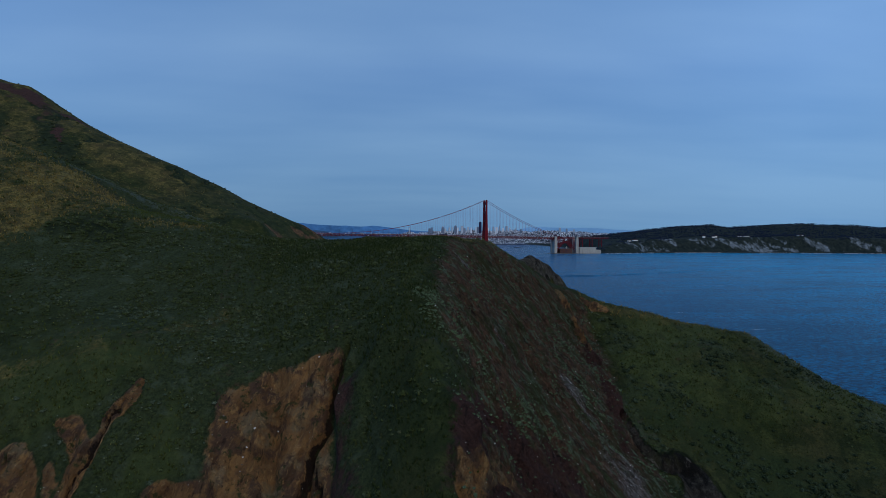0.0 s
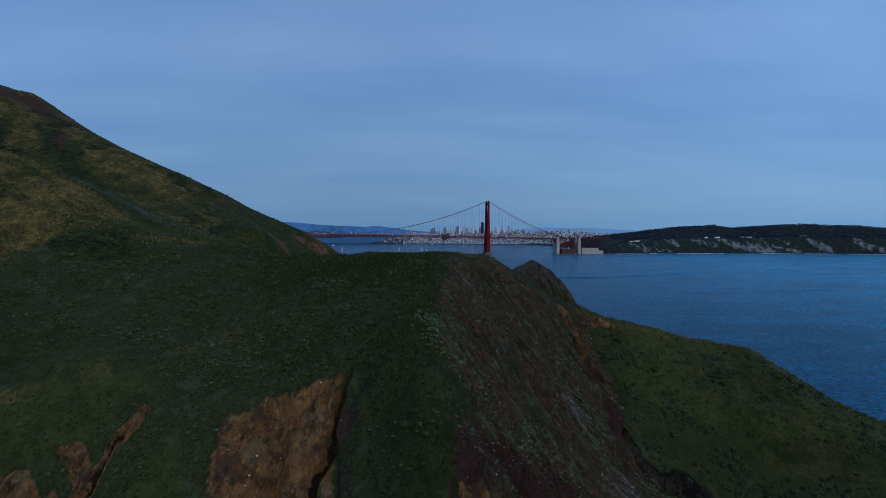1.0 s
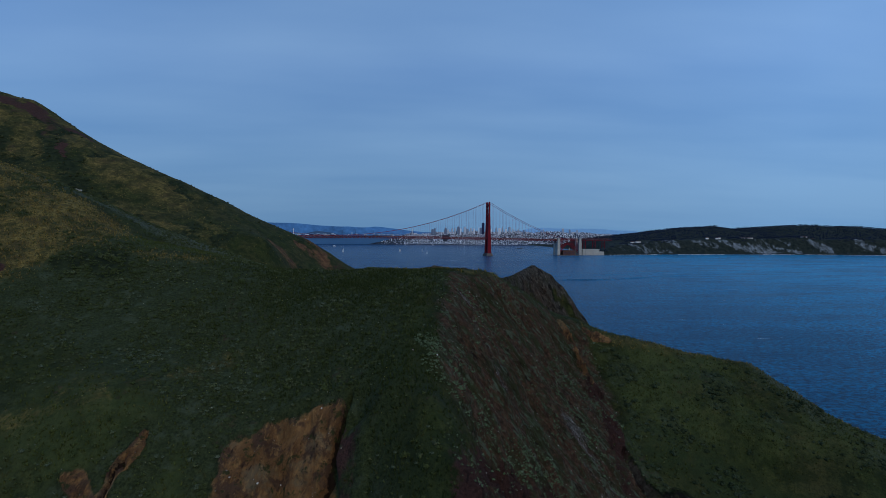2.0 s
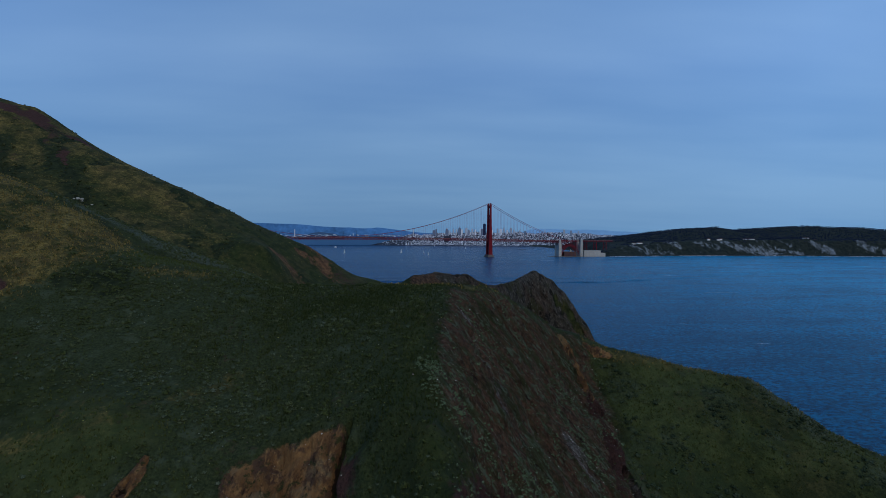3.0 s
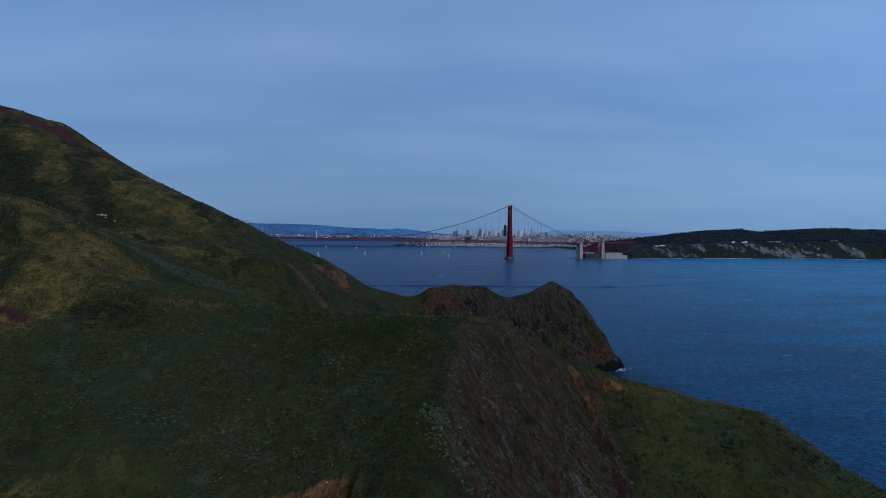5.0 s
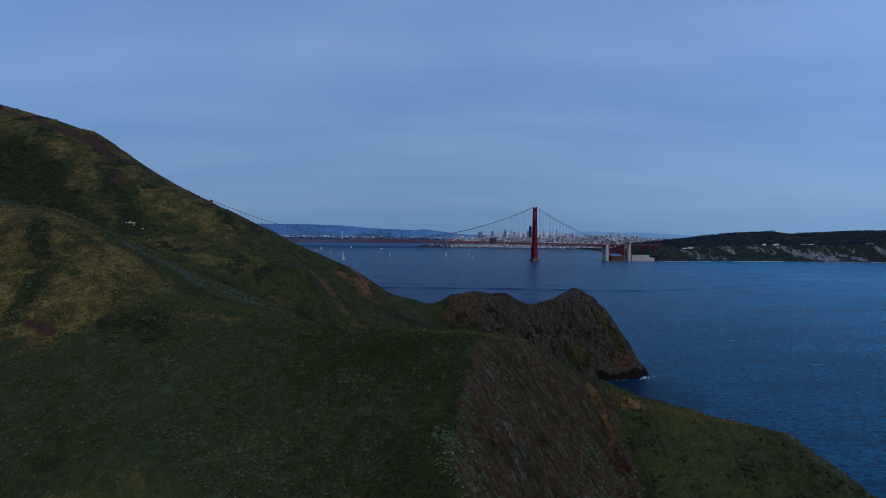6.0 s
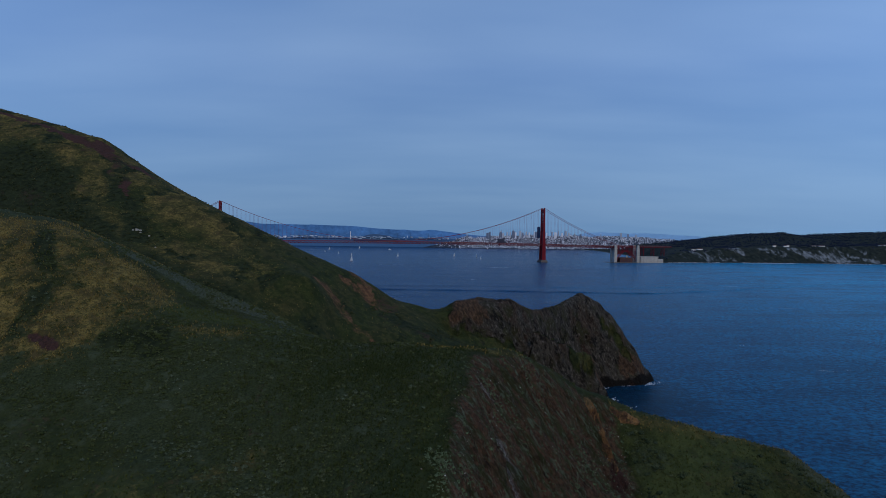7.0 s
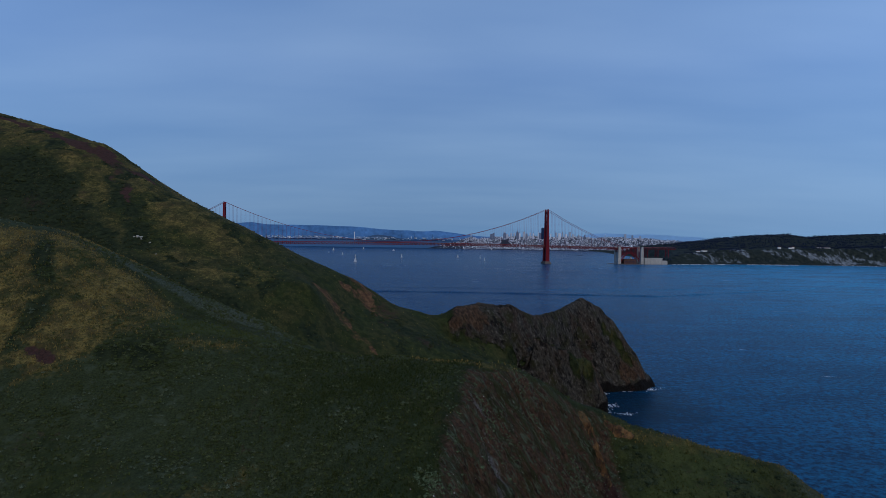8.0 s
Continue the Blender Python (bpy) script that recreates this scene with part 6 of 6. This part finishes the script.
def leafy(name, p, n, size, leaves, leaf, material, label, category, seed, flat=0.75):
    """Low mounds of loose leaves that lie like shingles, each tilted its own way."""
    rng = np.random.default_rng(seed)
    c = len(p)
    d = rng.normal(0, 1, (c, leaves, 3))
    d[..., 2] = np.abs(d[..., 2]) * 0.9
    d /= np.linalg.norm(d, axis=-1, keepdims=True)
    d = d + 0.35 * n[:, None]
    r = size[:, None, None] * rng.uniform(0.55, 1.0, (c, leaves, 1)) * np.array([1, 1, flat])
    mid = p[:, None] + d * r
    face = d + rng.normal(0, 0.38, (c, leaves, 3))
    face /= np.linalg.norm(face, axis=-1, keepdims=True)
    side = np.cross(face, rng.normal(0, 1, (c, leaves, 3)))
    side /= np.linalg.norm(side, axis=-1, keepdims=True) + 1e-6
    up = np.cross(face, side)
    s = leaf * size[:, None, None] * rng.uniform(0.6, 1.3, (c, leaves, 1))
    v = np.stack([mid - side * s * 0.5 - up * s * 0.5, mid + side * s * 0.5 - up * s * 0.5, mid + up * s * 0.9 + side * s * 0.15], 2)
    # the dense inside of each mound, under its outer leaves
    lump = ICO_V[None] * (1 + 0.5 * rng.uniform(-1, 1, (c, 12, 1))) * (size[:, None, None] * np.array([0.5, 0.5, 0.5 * flat])) + p[:, None] + 0.12 * size[:, None, None] * n[:, None]
    tris = ICO_F[None] + 12 * np.arange(c)[:, None, None] + c * leaves * 3
    ob = soup(name, np.concatenate([v.reshape(-1, 3), lump.reshape(-1, 3)]), np.concatenate([np.arange(c * leaves * 3).reshape(-1, 3), tris.reshape(-1, 3)]), material)
    tagged(ob, label, category, kind="stuff")


def tufts(name, p, n, height, blades, width, material, label, category, seed):
    rng = np.random.default_rng(seed)
    c = len(p)
    a = rng.uniform(0, math.tau, (c, blades))
    lean = rng.uniform(0.15, 0.75, (c, blades))
    base = p[:, None] + np.stack([np.cos(a), np.sin(a), 0 * a], -1) * (0.25 * height)[:, None, None] * rng.random((c, blades, 1))
    base[..., 2] -= 0.06
    side = np.stack([-np.sin(a), np.cos(a), 0 * a], -1) * (width * height)[:, None, None]
    tip = base + (np.stack([np.cos(a) * lean, np.sin(a) * lean, 1 + 0 * a], -1) + 0.3 * n[:, None]) * (height[:, None] * rng.uniform(0.6, 1.2, (c, blades)))[..., None]
    v = np.stack([base - side, base + side, tip], 2)
    ob = soup(name, v.reshape(-1, 3), np.arange(c * blades * 3).reshape(-1, 3), material)
    tagged(ob, label, category, kind="stuff")


def vegetation():
    rng = np.random.default_rng(71)

    def bare(m):
        return np.clip(1 - 1.6 * np.maximum.reduce([m["rock"], m["soil"], m["red"], m["crag"]]), 0, 1)

    def clear_of_crest(x, y):
        return 1 - step(0.0, 0.4, near_line(x, y, [(p[0], p[1], 1) for p in NEAR_CREST[7:] + RIGHT_FALL[1:]], 6))

    def left(x):
        return step(56, 48, x)

    p, n = scatter(rng, 54000, -125, 60, 56, 215, lambda m, x, y, z: bare(m) * (0.10 + 0.90 * m["scrub"]) * (1 - 0.8 * m["dry"]) * (1 - 0.85 * m["dark_green"]) * (1 - 0.7 * m["fresh"]) * np.clip(0.55 + 2.2 * fbm(x, y, 6, 4, 100, 0.65), 0.05, 1))
    leafy("scrub_bushes", p, n, rng.gamma(4, 0.06, len(p)) + 0.14, 36, 0.28, SHRUB_LEAF, "dense low grey-green coastal scrub on the slope", "scrub", 72)
    p, n = scatter(rng, 36000, -190, 60, 56, 262, lambda m, x, y, z: bare(m) * left(x) * (m["scrub"] * (1 - m["dry"]) * np.clip(fbm(x, y, 7, 5, 101, 0.65) * 3.0 - 0.35 + 0.8 * step(-10, -30, x) * step(132, 112, y), 0, 1) * (1 - m["dark_green"]) * (1 - 0.6 * m["fresh"]) + 0.9 * m["silver"]))
    leafy("silver_bushes", p, n, rng.gamma(4, 0.06, len(p)) + 0.12, 40, 0.26, PALE_LEAF, "pale silver-green lupine bushes among darker scrub", "bushes", 73)
    p, n = scatter(rng, 34000, 54, 150, 70, 175, lambda m, x, y, z: 0.42 * bare(m) * np.clip(0.04 + 0.75 * m["scrub"], 0, 1) * clear_of_crest(x, y))
    leafy("slope_bushes", p, n, rng.gamma(4, 0.085, len(p)) + 0.18, 34, 0.28, DARK_LEAF, "separate dark green bushes on the grassy seaward slope", "bushes", 84, 0.85)
    p, n = scatter(rng, 14000, 54, 150, 70, 175, lambda m, x, y, z: 0.6 * bare(m) * np.clip(0.18 + 1.2 * fbm(x, y, 7, 4, 108, 0.65), 0, 0.7) * clear_of_crest(x, y))
    leafy("slope_scrub", p, n, rng.gamma(4, 0.06, len(p)) + 0.15, 36, 0.28, SHRUB_LEAF, "low green scrub on the seaward slope", "scrub", 85)
    p, n = scatter(rng, 40000, 5, 56, 60, 160, lambda m, x, y, z: np.clip(m["rock"] * 1.6, 0, 1) * np.clip(4.0 * (m["vein"] - 0.58), 0.01, 0.45) + 2.4 * near_line(x, y, [(6.5, 103, 0.6), (9, 97, 0.9), (11, 95, 1), (17.3, 95.5, 1.1), (24, 100, 1.1), (32, 104.5, 0.7)], 4.0) * np.clip(0.5 + 1.8 * fbm(2.5 * x, y, 5, 4, 109), 0, 1) + 0.8 * near_line(x, y, [(15.7, 146, 0.8), (19, 136, 1), (24, 130, 1), (30, 124, 0.6)], 2.4) * np.clip(0.3 + 1.8 * fbm(2.5 * x, y, 5, 4, 110), 0, 1))
    leafy("wall_bushes", p, n, rng.gamma(4, 0.04, len(p)) + 0.08, 22, 0.3, WALL_LEAF, "pale green plants in streaks down the rock wall", "plants", 74)
    p, n = scatter(rng, 70000, -125, 140, 56, 215, lambda m, x, y, z: np.clip(bare(m) + 0.12 * m["rock"], 0, 1) * (1 - 0.4 * m["scrub"]) * (1 - 0.8 * m["dry"]) * (1 - 0.75 * m["dark_green"]) * (1 - 0.7 * m["fresh"]) * np.clip(0.6 + 1.6 * fbm(x, y, 15, 4, 105), 0.15, 1))
    tufts("green_grass", p, n, rng.uniform(0.18, 0.45, len(p)), 6, 0.15, GRASS_BLADE, "short green grass tufts on the hillside", "grass", 75)
    p, n = scatter(rng, 60000, -70, 140, 66, 180, lambda m, x, y, z: bare(m) * (1 - 0.8 * m["scrub"]) * m["fresh"] * (1 - m["dry"]))
    tufts("fresh_grass", p, n, rng.uniform(0.2, 0.5, len(p)), 7, 0.16, FRESH_BLADE, "fresh bright green grass on the lower slopes", "grass", 86)
    p, n = scatter(rng, 60000, -40, 20, 58, 180, lambda m, x, y, z: bare(m) * m["dark_green"])
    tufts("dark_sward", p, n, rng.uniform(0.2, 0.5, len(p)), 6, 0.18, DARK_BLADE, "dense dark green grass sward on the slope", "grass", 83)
    p, n = scatter(rng, 66000, -190, 125, 130, 235, lambda m, x, y, z: bare(m) * m["dry"])
    tufts("dry_grass", p, n, rng.uniform(0.2, 0.55, len(p)), 6, 0.16, DRY_BLADE, "yellowed dry grass tufts on the hilltop", "grass", 76)
    p, n = scatter(rng, 46000, -330, 130, 215, 470, lambda m, x, y, z: bare(m) * (0.06 + 0.94 * np.maximum(m["scrub"], m["dark_green"])) * (1 - 0.85 * m["dry"]) * np.clip(0.7 + 1.8 * fbm(x, y, 10, 5, 106, 0.65), 0.1, 1))
    leafy("far_slope_scrub", p, n, rng.gamma(4, 0.085, len(p)) + 0.2, 14, 0.5, FAR_LEAF, "dark green scrub on the great slope", "scrub", 77)
    p, n = scatter(rng, 40000, -330, 130, 225, 470, lambda m, x, y, z: bare(m) * m["dry"] * 0.8)
    tufts("far_slope_grass", p, n, rng.uniform(0.2, 0.5, len(p)), 5, 0.24, DRY_BLADE, "dry brown grass on the great slope", "grass", 78)
    p, n = scatter(rng, 500, -60, 20, 84, 165, lambda m, x, y, z: bare(m) * np.clip(0.25 + fbm(x, y, 18, 3, 104), 0, 1))
    ob = lumps("yellow_flowers", p + np.array([0, 0, 0.35]), rng.uniform(0.03, 0.085, len(p)), by_island("yellow_petals", [(0.55, 0.5, 0.14), (0.6, 0.58, 0.45), (0.4, 0.36, 0.08)], 0.8), 0.6, 0.4, 82)
    tagged(ob, "tiny scattered yellow flowers on the green slope", "flowers", kind="stuff")
    # stones on the wall, the scarp and the point
    p, n = scatter(rng, 44000, 6, 58, 58, 160, lambda m, x, y, z: m["rock"] * (0.04 + 0.9 * np.clip(m["scree"], 0, 1) ** 2))
    ob = lumps("wall_stones", p, np.minimum(rng.gamma(1.2, 0.028, len(p)) + 0.03, 0.13), STONE, 0.7, 0.5, 79)
    tagged(ob, "loose pale stones scattered down the rock wall", "stones", kind="stuff")
    p, n = scatter(rng, 2500, -58, 24, 60, 100, lambda m, x, y, z: 0.25 * np.maximum(m["soil"], m["red"]))
    ob = lumps("scarp_stones", p, rng.gamma(1.5, 0.03, len(p)) + 0.03, STONE, 0.7, 0.45, 80)
    tagged(ob, "small stones and clods on the bare orange landslip", "stones", kind="stuff")
    p, n = scatter(rng, 2500, 8, 180, 372, 480, lambda m, x, y, z: m["crag"] * 0.6)
    ob = lumps("point_rocks", p, rng.gamma(1.4, 0.10, len(p)) + 0.06, by_island("broken_crag_rock", [(0.050, 0.042, 0.032), (0.035, 0.03, 0.025), (0.064, 0.056, 0.044), (0.05, 0.036, 0.026)], 0.9), 0.8, 0.45, 81)
    tagged(ob, "broken brown rock on the rugged sea cliffs", "rocks", kind="stuff")


vegetation()


def boulder(x, y, size, seed):
    p, n, m = ground_at(np.array([x]), np.array([y]))
    rng = random.Random(seed)
    bm = bmesh.new()
    bmesh.ops.create_icosphere(bm, subdivisions=2, radius=size)
    for v in bm.verts:
        v.co *= 1 + rng.uniform(-0.22, 0.22)
        v.co.z *= 0.7
    ob = part("boulder", bm, PALE_ROCK)
    ob.matrix_basis = pose(*p[0], 0, 0, rng.uniform(0, 360))
    tagged(ob, "pale weathered boulder lying on the grassy slope", "boulder", "boulders on the slope")


PALE_ROCK = material("pale_lichen_rock", (0.34, 0.33, 0.29), 0.9, vary=0.3, scale=1.0, bump=0.5)
for row in ((-152.0, 317.5, 1.0, 1), (-150.2, 317.8, 0.8, 2), (-149.4, 316.2, 0.6, 3), (-144.2, 315.1, 0.6, 4), (-137.0, 306.5, 0.4, 5), (-153.4, 316.6, 0.55, 6)):
    boulder(*row)
